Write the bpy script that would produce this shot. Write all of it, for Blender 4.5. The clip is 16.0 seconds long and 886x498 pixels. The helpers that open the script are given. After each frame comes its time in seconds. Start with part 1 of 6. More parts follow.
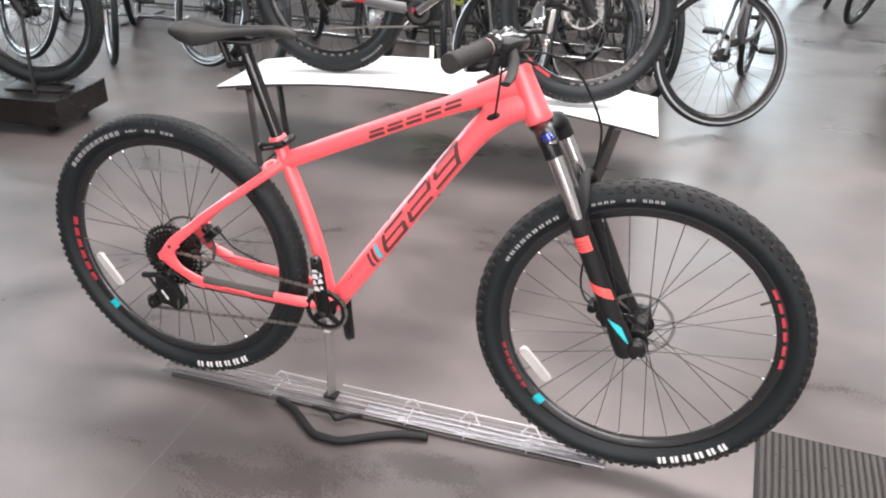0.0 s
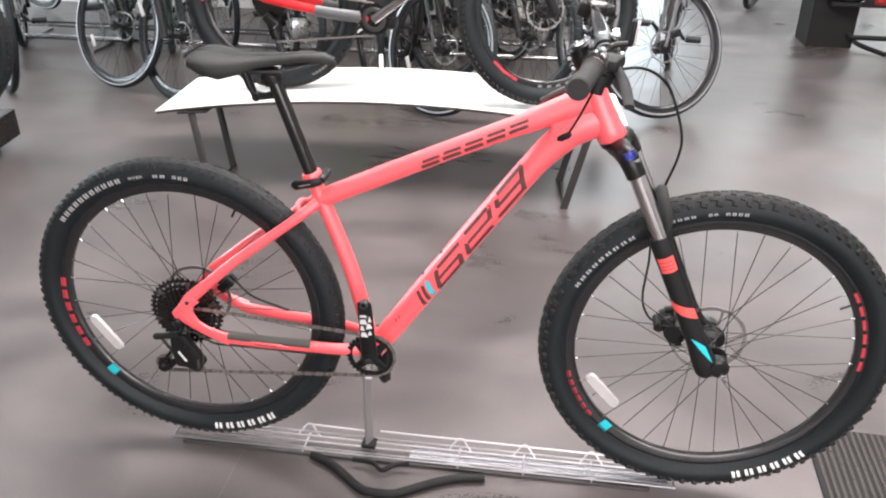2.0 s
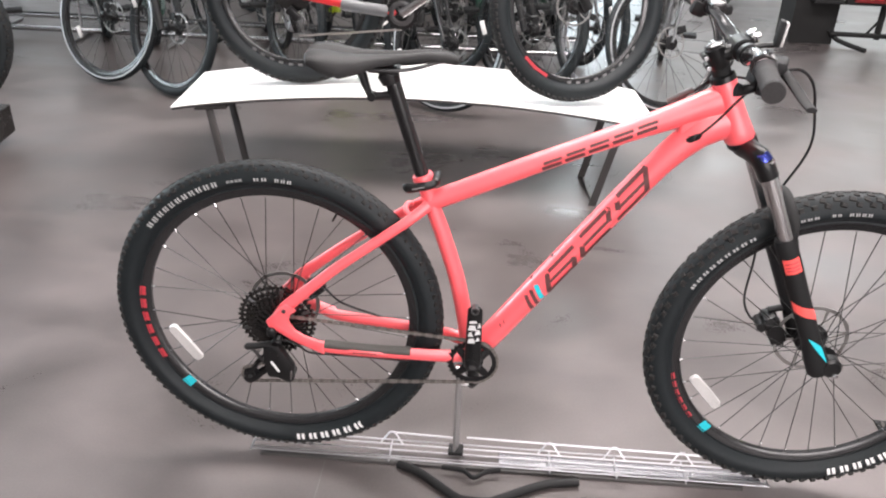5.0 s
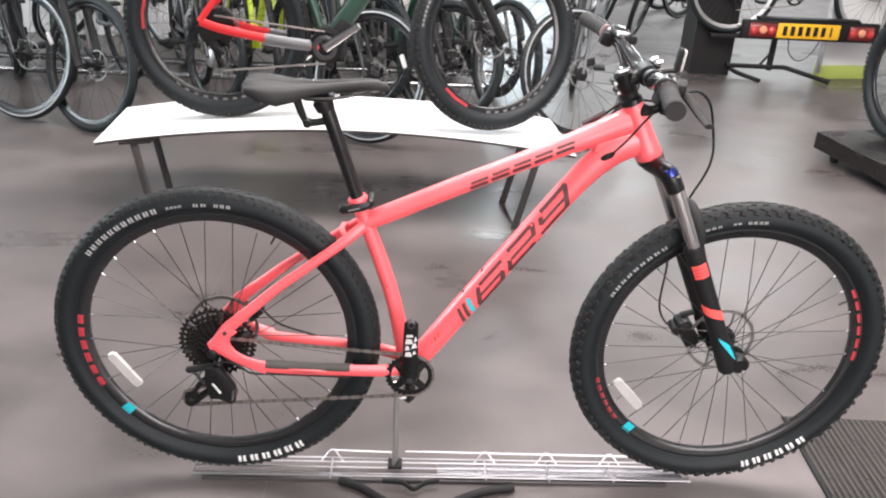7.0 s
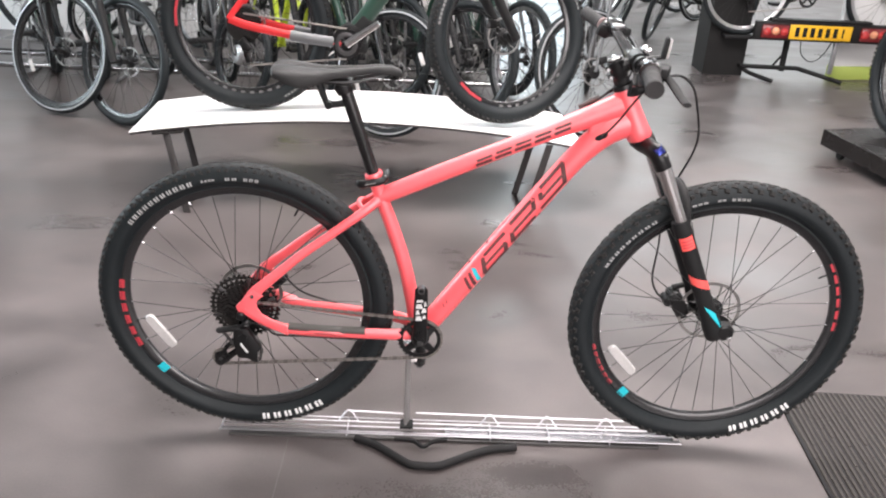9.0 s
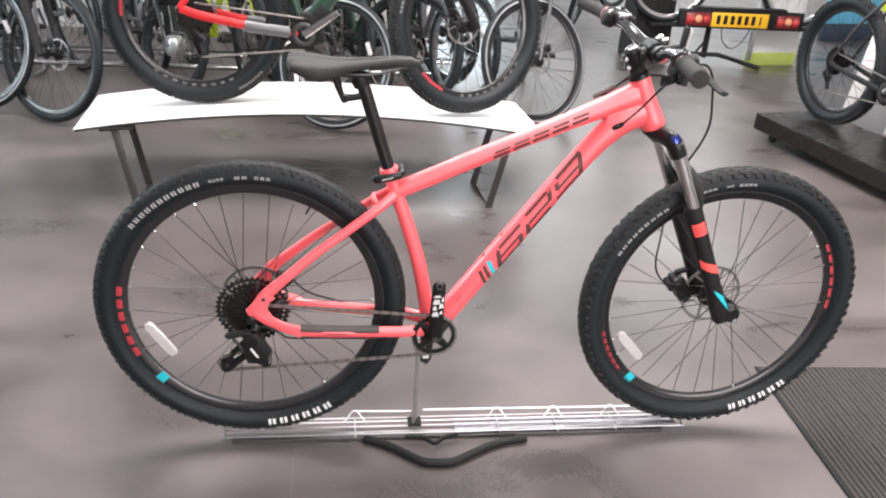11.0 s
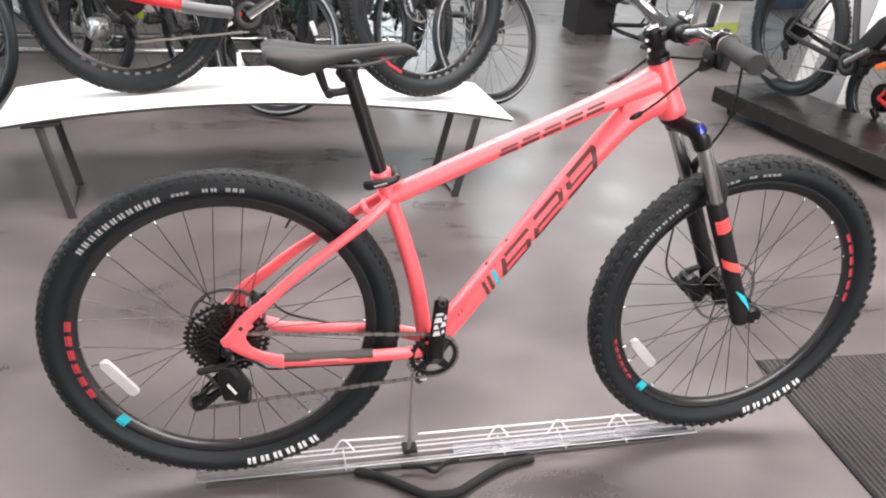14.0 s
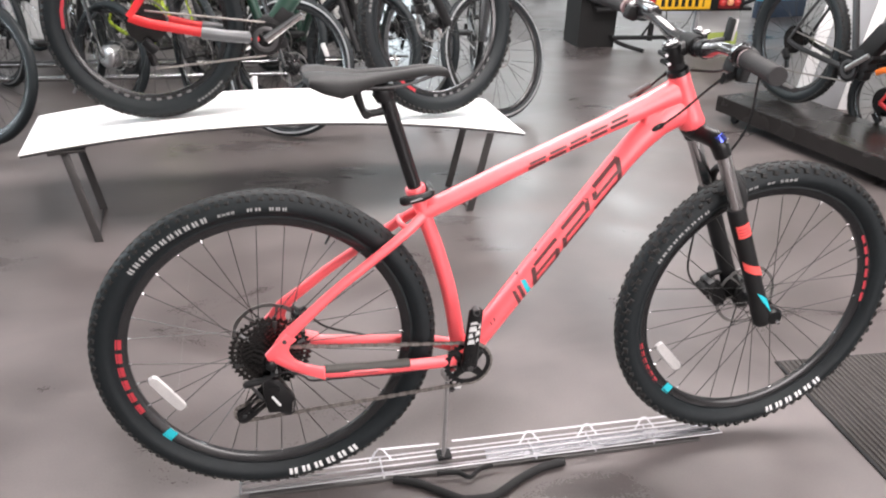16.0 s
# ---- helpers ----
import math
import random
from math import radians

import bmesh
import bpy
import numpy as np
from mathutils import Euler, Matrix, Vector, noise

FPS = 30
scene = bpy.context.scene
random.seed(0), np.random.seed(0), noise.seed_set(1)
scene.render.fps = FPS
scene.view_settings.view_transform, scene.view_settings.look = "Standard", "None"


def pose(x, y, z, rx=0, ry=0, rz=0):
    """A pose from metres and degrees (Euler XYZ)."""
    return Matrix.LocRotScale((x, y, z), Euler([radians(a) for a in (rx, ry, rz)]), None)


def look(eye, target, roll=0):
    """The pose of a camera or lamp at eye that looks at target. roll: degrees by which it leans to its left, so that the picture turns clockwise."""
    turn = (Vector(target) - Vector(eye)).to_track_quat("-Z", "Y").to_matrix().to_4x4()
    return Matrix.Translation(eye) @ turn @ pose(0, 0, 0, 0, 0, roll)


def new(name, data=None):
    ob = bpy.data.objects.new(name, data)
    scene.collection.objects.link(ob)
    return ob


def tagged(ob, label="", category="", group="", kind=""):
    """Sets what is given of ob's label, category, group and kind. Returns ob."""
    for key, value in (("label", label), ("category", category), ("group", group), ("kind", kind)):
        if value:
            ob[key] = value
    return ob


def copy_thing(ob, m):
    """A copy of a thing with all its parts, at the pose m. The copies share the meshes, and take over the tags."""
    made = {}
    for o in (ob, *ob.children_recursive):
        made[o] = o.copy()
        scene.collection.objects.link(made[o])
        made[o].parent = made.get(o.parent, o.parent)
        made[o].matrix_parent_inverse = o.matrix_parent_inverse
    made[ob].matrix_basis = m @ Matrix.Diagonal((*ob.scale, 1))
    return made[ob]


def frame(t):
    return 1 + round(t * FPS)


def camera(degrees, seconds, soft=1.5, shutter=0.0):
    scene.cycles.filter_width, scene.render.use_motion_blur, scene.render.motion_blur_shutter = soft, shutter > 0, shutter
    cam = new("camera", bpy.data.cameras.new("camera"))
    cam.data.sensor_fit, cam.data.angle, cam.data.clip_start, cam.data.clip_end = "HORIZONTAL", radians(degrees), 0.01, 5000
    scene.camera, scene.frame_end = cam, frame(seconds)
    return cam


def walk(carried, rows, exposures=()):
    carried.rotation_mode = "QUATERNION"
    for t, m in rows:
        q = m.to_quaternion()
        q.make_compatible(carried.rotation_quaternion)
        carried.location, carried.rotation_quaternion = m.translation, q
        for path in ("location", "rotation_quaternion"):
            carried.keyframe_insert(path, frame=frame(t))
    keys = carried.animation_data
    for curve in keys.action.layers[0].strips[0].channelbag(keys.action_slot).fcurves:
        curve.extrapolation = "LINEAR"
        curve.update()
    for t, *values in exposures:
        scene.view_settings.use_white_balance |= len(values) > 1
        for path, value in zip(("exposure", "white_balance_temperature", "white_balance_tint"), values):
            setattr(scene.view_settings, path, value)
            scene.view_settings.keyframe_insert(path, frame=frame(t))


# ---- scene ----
cam = camera(56.6, 16.0, soft=2.1)
METRES = 2.1395
BASE = pose(1.2043, -1.5982, 1.4187, -27.883, -1.076, 17.564)
ROWS = [
    (0.0, 0.0, 0.0, 0.0, -0.0, 0.0, 0.0),
    (0.5, -0.0442, 0.0305, 0.0137, -1.21, 0.02, 1.26),
    (1.0, -0.0822, 0.0671, 0.0309, -0.82, -1.55, 1.48),
    (1.5, -0.1173, 0.0801, 0.0391, -5.28, -1.97, 3.85),
    (2.0, -0.1685, 0.0758, 0.0439, -7.98, -0.58, 5.01),
    (2.5, -0.2031, 0.0735, 0.0402, -9.8, -0.89, 5.15),
    (3.0, -0.2284, 0.0748, 0.0425, -9.57, -0.59, 4.54),
    (3.5, -0.2419, 0.0898, 0.0475, -8.8, -1.91, 3.28),
    (6.0, -0.3597, 0.1337, 0.0792, -16.38, -1.6, 8.08),
    (6.5, -0.3656, 0.1159, 0.072, -18.15, -1.37, 8.59),
    (7.0, -0.3507, 0.0878, 0.0553, -17.64, 0.27, 7.4),
    (7.5, -0.3494, 0.0567, 0.0322, -15.66, -0.85, 6.55),
    (8.0, -0.3469, 0.0274, 0.0227, -15.66, 0.81, 6.86),
    (8.5, -0.3527, 0.0068, 0.0168, -15.42, 0.93, 6.61),
    (11.0, -0.4741, 0.0636, 0.041, -22.86, -0.93, 8.87),
    (11.5, -0.4693, 0.0844, 0.0484, -22.53, -0.15, 8.91),
    (12.0, -0.4625, 0.1112, 0.0521, -22.76, -1.6, 9.06),
    (12.5, -0.4528, 0.1431, 0.0626, -23.18, -2.7, 9.44),
    (13.0, -0.4456, 0.1595, 0.0724, -23.15, -1.49, 8.32),
    (13.5, -0.4558, 0.1697, 0.0753, -24.26, -2.46, 8.92),
    (14.0, -0.4878, 0.1875, 0.0855, -27.89, -3.54, 11.05),
    (14.5, -0.5276, 0.2047, 0.0965, -32.04, -5.35, 14.95),
    (15.0, -0.5503, 0.2189, 0.109, -32.92, -4.65, 14.91),
    (15.5, -0.5552, 0.2143, 0.1083, -31.41, -3.86, 14.14),
    (16.0, -0.5305, 0.1748, 0.0906, -27.94, -2.5, 12.64),
]
walk(cam, [(t, BASE @ pose(METRES * x, METRES * y, METRES * z, 90 + pitch, roll, yaw)) for t, x, y, z, yaw, pitch, roll in ROWS],
     exposures=[(0.0, 0.22), (16.0, 0.22)])

# ---- light ----
world = bpy.data.worlds.new("shop_air")
scene.world = world
world.use_nodes = True
world.node_tree.nodes["Background"].inputs[0].default_value = (0.9, 0.93, 1.0, 1)
world.node_tree.nodes["Background"].inputs[1].default_value = 0.05


def ceiling_lamp(x, y, w, d, watts, z=3.30, colour=(1.0, 0.918, 0.914)):
    data = bpy.data.lights.new("lamp_light", "AREA")
    data.shape, data.size, data.size_y, data.energy, data.color = "RECTANGLE", w, d, watts, colour
    if y > 7:
        data.color = (0.86, 0.95, 1.0)  # back lamps tinted cool to stand in for daylight from the far door
    ob = new("lamp_light", data)
    ob.matrix_world = pose(x, y, z)
    return ob


LAMPS = [  # x, y, width, depth, watts: the panels of light in the ceiling
    (1.4, -1.9, 3.4, 1.4, 85), (0.7, 1.40, 3.2, 1.6, 190), (3.4, 1.6, 1.8, 0.9, 75), (-3.3, 1.4, 1.6, 0.9, 40),
    (0.0, 8.0, 3.8, 2.6, 275), (4.4, 8.4, 3.0, 2.4, 160),
]
for lamp_row in LAMPS:
    ceiling_lamp(*lamp_row)

# daylight through a glazed door at the back, and fill through two added openings
# unseen shop front behind the camera, added to fill light on the bicycle
FRONT_FILL = (0.6, 5.4, 0.45, 2.75)  # along the wall from, to, and the height from, to of each opening
# unseen west window, added to brighten the left with cool fill
WEST_FILL = (1.2, 4.6, 0.55, 2.65)
BACK_DOOR = (1.15, 2.55, 0.0, 2.45)


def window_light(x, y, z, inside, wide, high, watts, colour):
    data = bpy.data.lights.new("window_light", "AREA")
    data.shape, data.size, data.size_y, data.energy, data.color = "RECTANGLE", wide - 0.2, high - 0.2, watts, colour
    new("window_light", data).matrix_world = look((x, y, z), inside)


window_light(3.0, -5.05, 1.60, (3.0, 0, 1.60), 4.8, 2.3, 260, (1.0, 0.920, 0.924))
window_light(-6.05, 2.90, 1.60, (0, 2.90, 1.60), 3.4, 2.1, 285, (0.80, 0.92, 1.0))
window_light(1.85, 10.05, 1.23, (1.85, 0, 1.23), 1.4, 2.45, 46, (0.76, 0.91, 1.0))

# ---- materials ----


def material(name, colour, rough=0.5, metal=0.0, spread=0.08, grain=120.0, bump=0.0, coat=0.0, big=6.0, rough_spread=0.1, emit=0.0, detail=5.0):
    """A surface with fine grain and broad wear, in metres of the object's own space."""
    m = bpy.data.materials.new(name)
    m.use_nodes = True
    nt = m.node_tree
    b = nt.nodes["Principled BSDF"]
    co = nt.nodes.new("ShaderNodeTexCoord")
    fine = nt.nodes.new("ShaderNodeTexNoise")
    fine.inputs["Scale"].default_value, fine.inputs["Detail"].default_value = grain, 4
    broad = nt.nodes.new("ShaderNodeTexNoise")
    broad.inputs["Scale"].default_value, broad.inputs["Detail"].default_value = big, detail
    for n in (fine, broad):
        nt.links.new(co.outputs["Object"], n.inputs["Vector"])
    add = nt.nodes.new("ShaderNodeMath")
    add.operation = "ADD"
    nt.links.new(fine.outputs["Fac"], add.inputs[0])
    nt.links.new(broad.outputs["Fac"], add.inputs[1])
    ramp = nt.nodes.new("ShaderNodeMapRange")
    ramp.inputs["From Min"].default_value, ramp.inputs["From Max"].default_value = 0.4, 1.6
    ramp.inputs["To Min"].default_value, ramp.inputs["To Max"].default_value = 1 - spread, 1 + spread
    nt.links.new(add.outputs[0], ramp.inputs["Value"])
    mul = nt.nodes.new("ShaderNodeVectorMath")
    mul.operation = "SCALE"
    mul.inputs[0].default_value = colour
    nt.links.new(ramp.outputs[0], mul.inputs["Scale"])
    nt.links.new(mul.outputs[0], b.inputs["Base Color"])
    rr = nt.nodes.new("ShaderNodeMapRange")
    rr.inputs["From Min"].default_value, rr.inputs["From Max"].default_value = 0.1, 0.9
    rr.inputs["To Min"].default_value, rr.inputs["To Max"].default_value = max(0.02, rough * (1 - rough_spread)), min(1, rough * (1 + rough_spread))
    nt.links.new(broad.outputs["Fac"], rr.inputs["Value"])
    nt.links.new(rr.outputs[0], b.inputs["Roughness"])
    b.inputs["Metallic"].default_value = metal
    b.inputs["Coat Weight"].default_value = coat
    b.inputs["Coat Roughness"].default_value = 0.12
    if bump:
        bp = nt.nodes.new("ShaderNodeBump")
        bp.inputs["Strength"].default_value, bp.inputs["Distance"].default_value = bump, 0.002
        nt.links.new(fine.outputs["Fac"], bp.inputs["Height"])
        nt.links.new(bp.outputs[0], b.inputs["Normal"])
    if emit:
        b.inputs["Emission Color"].default_value = (*colour, 1)
        b.inputs["Emission Strength"].default_value = emit
    return m


CORAL = material("coral_paint", (0.93, 0.102, 0.120), 0.42, spread=0.03, grain=60, coat=1.0)
CORAL.node_tree.nodes["Principled BSDF"].inputs["Coat Roughness"].default_value = 0.40
CORAL.node_tree.nodes["Principled BSDF"].inputs["Coat IOR"].default_value = 1.65
CORAL_DECAL = material("coral_decal", (0.88, 0.10, 0.09), 0.5, spread=0.04)
DARK_DECAL = material("dark_decal", (0.10, 0.035, 0.035), 0.45, spread=0.1)
GREY_GUARD = material("grey_chainstay_guard", (0.055, 0.052, 0.047), 0.6, spread=0.1)
RUBBER = material("tyre_rubber", (0.009, 0.0122, 0.0140), 0.58, spread=0.25, grain=90, bump=0.25)
KNOB = material("tread_rubber", (0.020, 0.0190, 0.0183), 0.80, spread=0.35, grain=70, bump=0.4)
RIM = material("rim_anodised_black", (0.011, 0.011, 0.012), 0.25, metal=0.0, spread=0.2, coat=0.3)
BLACK = material("satin_black", (0.008, 0.008, 0.0085), 0.30, spread=0.2, rough_spread=0.25)
MATT = material("matt_black", (0.008, 0.008, 0.0085), 0.65, spread=0.2, bump=0.1)
GRIP = material("grip_rubber", (0.024, 0.0225, 0.023), 0.75, spread=0.15, grain=300, bump=0.5)
LEATHERETTE = material("saddle_cover", (0.011, 0.0108, 0.011), 0.56, spread=0.15, grain=350, bump=0.35)
STEEL = material("bright_steel", (0.62, 0.62, 0.63), 0.22, metal=1.0, spread=0.06)
STANCHION = material("stanchion_steel", (0.52, 0.51, 0.51), 0.2, metal=1.0, spread=0.06)
DARK_STEEL = material("dark_steel", (0.09, 0.09, 0.092), 0.35, metal=0.8, spread=0.2)
SPROCKET = material("sprocket_steel", (0.050, 0.048, 0.047), 0.24, metal=0.85, spread=0.2)
DISC = material("disc_steel", (0.34, 0.33, 0.32), 0.36, metal=0.9, spread=0.1)
CHAIN = material("chain_steel", (0.27, 0.25, 0.235), 0.38, metal=0.8, spread=0.3, grain=400)
CHAIN_INNER = material("chain_inner_steel", (0.20, 0.185, 0.17), 0.42, metal=0.75, spread=0.3, grain=400)
SPOKE = material("spoke_black", (0.010, 0.010, 0.010), 0.35, metal=0.0, spread=0.1)
WHITE = material("white_print", (0.72, 0.72, 0.72), 0.5, spread=0.06)
REFLECT = material("reflector_white", (0.47, 0.455, 0.45), 0.35, spread=0.3, grain=500, bump=0.3, coat=0.4)
SIDEWALL_WHITE = material("sidewall_print_white", (0.36, 0.36, 0.36), 0.6, spread=0.15, grain=300)
GLOSS = material("gloss_black_tube", (0.020, 0.019, 0.020), 0.16, spread=0.1, coat=0.8)
for dull in (RUBBER, KNOB, MATT, BLACK, GRIP, LEATHERETTE):
    dull.node_tree.nodes["Principled BSDF"].inputs["Specular IOR Level"].default_value = 0.3
POST_BLACK = material("gloss_black_post", (0.007, 0.007, 0.0075), 0.18, spread=0.1)
TEAL = material("teal_decal", (0.015, 0.48, 0.56), 0.45, spread=0.05)
RED = material("red_print", (0.46, 0.035, 0.05), 0.5, spread=0.08)
BLUE = material("blue_knob", (0.07, 0.09, 0.42), 0.16, metal=0.9, spread=0.1)
TABLE_WHITE = material("white_laminate", (0.84, 0.84, 0.83), 0.35, spread=0.015, big=3)
EDGE_DARK = material("dark_edge_strip", (0.03, 0.03, 0.03), 0.5)

# ---- tools for building ----


def part(name, bm, mat, parent, label="", smooth=True, at=None):
    me = bpy.data.meshes.new(name)
    bm.normal_update()
    bm.to_mesh(me)
    bm.free()
    return place(name, me, mat, parent, label, smooth, at)


def place(name, me, mat, parent, label="", smooth=True, at=None):
    if mat and not me.materials:
        me.materials.append(mat)
    if smooth:
        for p in me.polygons:
            p.use_smooth = True
        me.set_sharp_from_angle(angle=radians(38))
    ob = new(name, me)
    ob.parent = parent
    if at is not None:
        ob.matrix_basis = at
    if label:
        tagged(ob, label)
    return ob


def thing(name, label, category, m=None, group="", kind=""):
    ob = new(name)
    ob.empty_display_size = 0.1
    if m is not None:
        ob.matrix_basis = m
    return tagged(ob, label, category, group, kind)


def curve(pts, n=6):
    """A smooth line through pts, n steps between two of them."""
    p = [Vector(a) for a in pts]
    p = [p[0] * 2 - p[1]] + p + [p[-1] * 2 - p[-2]]
    out = []
    for i in range(1, len(p) - 2):
        a, b, c, d = p[i - 1:i + 3]
        for k in range(n):
            u = k / n
            out.append(0.5 * ((2 * b) + (c - a) * u + (2 * a - 5 * b + 4 * c - d) * u * u + (3 * b - a - 3 * c + d) * u ** 3))
    out.append(p[-2])
    return out


def tube(bm, pts, r, seg=12, ref=(0, 1, 0), cap=True):
    """Sweeps a round or oval section along pts. r: one radius, or (side, up) for each point; side lies along ref."""
    pts = [Vector(a) for a in pts]
    n = len(pts)
    if not isinstance(r, list):
        r = [r] * n
    if len(r) != n:
        xs = np.linspace(0, len(r) - 1, n)
        full = [(q, q) if not isinstance(q, (list, tuple)) else q for q in r]
        r = [(float(np.interp(x, range(len(full)), [q[0] for q in full])), float(np.interp(x, range(len(full)), [q[1] for q in full]))) for x in xs]
    rings = []
    side = Vector(ref)
    for i, p in enumerate(pts):
        t = (pts[min(i + 1, n - 1)] - pts[max(i - 1, 0)]).normalized()
        s = side - side.dot(t) * t
        if s.length < 1e-4:
            s = t.orthogonal()
        s.normalize()
        u = t.cross(s)
        ra, rb = r[i] if isinstance(r[i], (list, tuple)) else (r[i], r[i])
        rings.append([bm.verts.new(p + s * ra * math.cos(a) + u * rb * math.sin(a)) for a in (2 * math.pi * k / seg for k in range(seg))])
    for a, b in zip(rings, rings[1:]):
        for k in range(seg):
            bm.faces.new((a[k], a[(k + 1) % seg], b[(k + 1) % seg], b[k]))
    if cap:
        bm.faces.new(rings[0][::-1])
        bm.faces.new(rings[-1])
    return bm


def lathe(bm, profile, seg=48, closed=False, axis="y", centre=(0, 0, 0)):
    """Turns (radius, along) points round the axis."""
    c = Vector(centre)
    rings = []
    for k in range(seg):
        a = 2 * math.pi * k / seg
        row = []
        for r, h in profile:
            q = {"y": (r * math.cos(a), h, r * math.sin(a)), "z": (r * math.cos(a), r * math.sin(a), h), "x": (h, r * math.cos(a), r * math.sin(a))}[axis]
            row.append(bm.verts.new(c + Vector(q)))
        rings.append(row)
    m = len(profile)
    for k in range(seg):
        a, b = rings[k], rings[(k + 1) % seg]
        for i in range(m if closed else m - 1):
            j = (i + 1) % m
            bm.faces.new((a[i], b[i], b[j], a[j]))
    if not closed:
        if profile[0][0] > 1e-6:
            bm.faces.new([rg[0] for rg in rings][::-1])
        if profile[-1][0] > 1e-6:
            bm.faces.new([rg[-1] for rg in rings])
    bmesh.ops.recalc_face_normals(bm, faces=bm.faces)
    return bm


def block(bm, size, m=None, bevel=0.0):
    """A box of that size round the origin of m, with its edges taken off."""
    made = bmesh.ops.create_cube(bm, size=1.0)["verts"]
    for v in made:
        v.co = Vector((v.co.x * size[0], v.co.y * size[1], v.co.z * size[2]))
    if bevel:
        edges = list({e for v in made for e in v.link_edges})
        got = bmesh.ops.bevel(bm, geom=edges, offset=bevel, segments=2, affect="EDGES", profile=0.5)
        made = list({v for f in got["faces"] for v in f.verts} | {v for v in made if v.is_valid})
    if m is not None:
        bmesh.ops.transform(bm, matrix=m, verts=made)
    return bm


def gear(bm, r, teeth, depth, thick, y, hole, c=(0, 0, 0)):
    """A toothed ring in the plane across y."""
    n = teeth * 4
    rows = []
    for k in range(n):
        a = 2 * math.pi * k / n
        ro = r + (depth if k % 4 in (1, 2) else 0)
        rows.append([bm.verts.new((c[0] + q * math.cos(a), c[1] + y + s, c[2] + q * math.sin(a))) for q, s in ((hole, -thick / 2), (ro, -thick / 2), (ro, thick / 2), (hole, thick / 2))])
    for k in range(n):
        a, b = rows[k], rows[(k + 1) % n]
        for i in range(4):
            j = (i + 1) % 4
            bm.faces.new((a[i], b[i], b[j], a[j]))
    bmesh.ops.recalc_face_normals(bm, faces=bm.faces)
    return bm


def mesh_of(bm, name):
    me = bpy.data.meshes.new(name)
    bm.normal_update()
    bm.to_mesh(me)
    bm.free()
    return me


def spin(a, c=(0, 0, 0)):
    """A turn about the axle by a degrees, counted from ahead to up."""
    return Matrix.Translation(c) @ Matrix.Rotation(-radians(a), 4, "Y")


# ---- wheels ----


def tyre_y(R, w, bead, r):
    """Half the width of a tyre at the radius r."""
    rc = bead + 0.42 * (R - bead)
    if r >= rc:
        return w * math.sqrt(max(0.0, 1 - ((r - rc) / (R - rc)) ** 2))
    return w * math.cos(radians(68) * (rc - r) / (rc - bead))


def tyre_profile(R, w, bead):
    """The closed section of a tyre: (radius, across)."""
    rc = bead + 0.42 * (R - bead)
    half = []
    for k in range(4):
        a = radians(68) * (1 - k / 4)
        half.append((rc - (rc - bead) * (1 - k / 4), w * math.cos(a)))
    for k in range(7):
        a = radians(90) * k / 7
        half.append((rc + (R - rc) * math.sin(a), w * math.cos(a)))
    return [(r, -y) for r, y in half] + [(R, 0)] + half[::-1] + [(bead - 0.004, w * 0.4), (bead - 0.004, -w * 0.4)]


def tread(R, w, rows, n, size, parent, mat=None):
    """Knobs of rubber over the crown of a tyre, in staggered rows."""
    v, f = [], []
    rnd = random.Random(7)
    for lat, stagger, sx, sy, lean in rows:
        for k in range(n):
            tall = size * rnd.uniform(0.75, 1.1) * (1.3 if abs(lat) > 0.9 else 0.34)
            sx_, sy_ = sx * rnd.uniform(0.62, 0.82), sy * rnd.uniform(0.62, 0.82)
            a = 2 * math.pi * (k + stagger + rnd.uniform(-0.14, 0.14)) / n
            turn = lean + rnd.uniform(-0.25, 0.25)
            for zz, grow in ((-0.004, 1.2), (tall, 0.85)):
                for dx, dy in ((-1, -1), (1, -1), (1, 1), (-1, 1)):
                    lx, ly = dx * sx_ * grow / 2, dy * sy_ * grow / 2
                    lx, ly = lx * math.cos(turn) - ly * math.sin(turn), lx * math.sin(turn) + ly * math.cos(turn)
                    tilt = lat * 0.95
                    drop = w * (1 - math.cos(tilt)) * 0.95
                    r = R - drop + zz * math.cos(tilt) - ly * math.sin(tilt)
                    y = w * math.sin(tilt) * 1.0 + zz * math.sin(tilt) + ly * math.cos(tilt)
                    b = a + lx / R
                    v.append((r * math.cos(b), y, r * math.sin(b)))
            i = len(v) - 8
            f += [(i + 4, i + 5, i + 6, i + 7)] + [(i + p, i + (p + 1) % 4, i + 4 + (p + 1) % 4, i + 4 + p) for p in range(4)]
    me = bpy.data.meshes.new("tread")
    me.from_pydata(v, [], f)
    me.update()
    ob = place("tread", me, mat or KNOB, parent, "raised rubber tread knobs", smooth=False)
    return tagged(ob, kind="stuff")


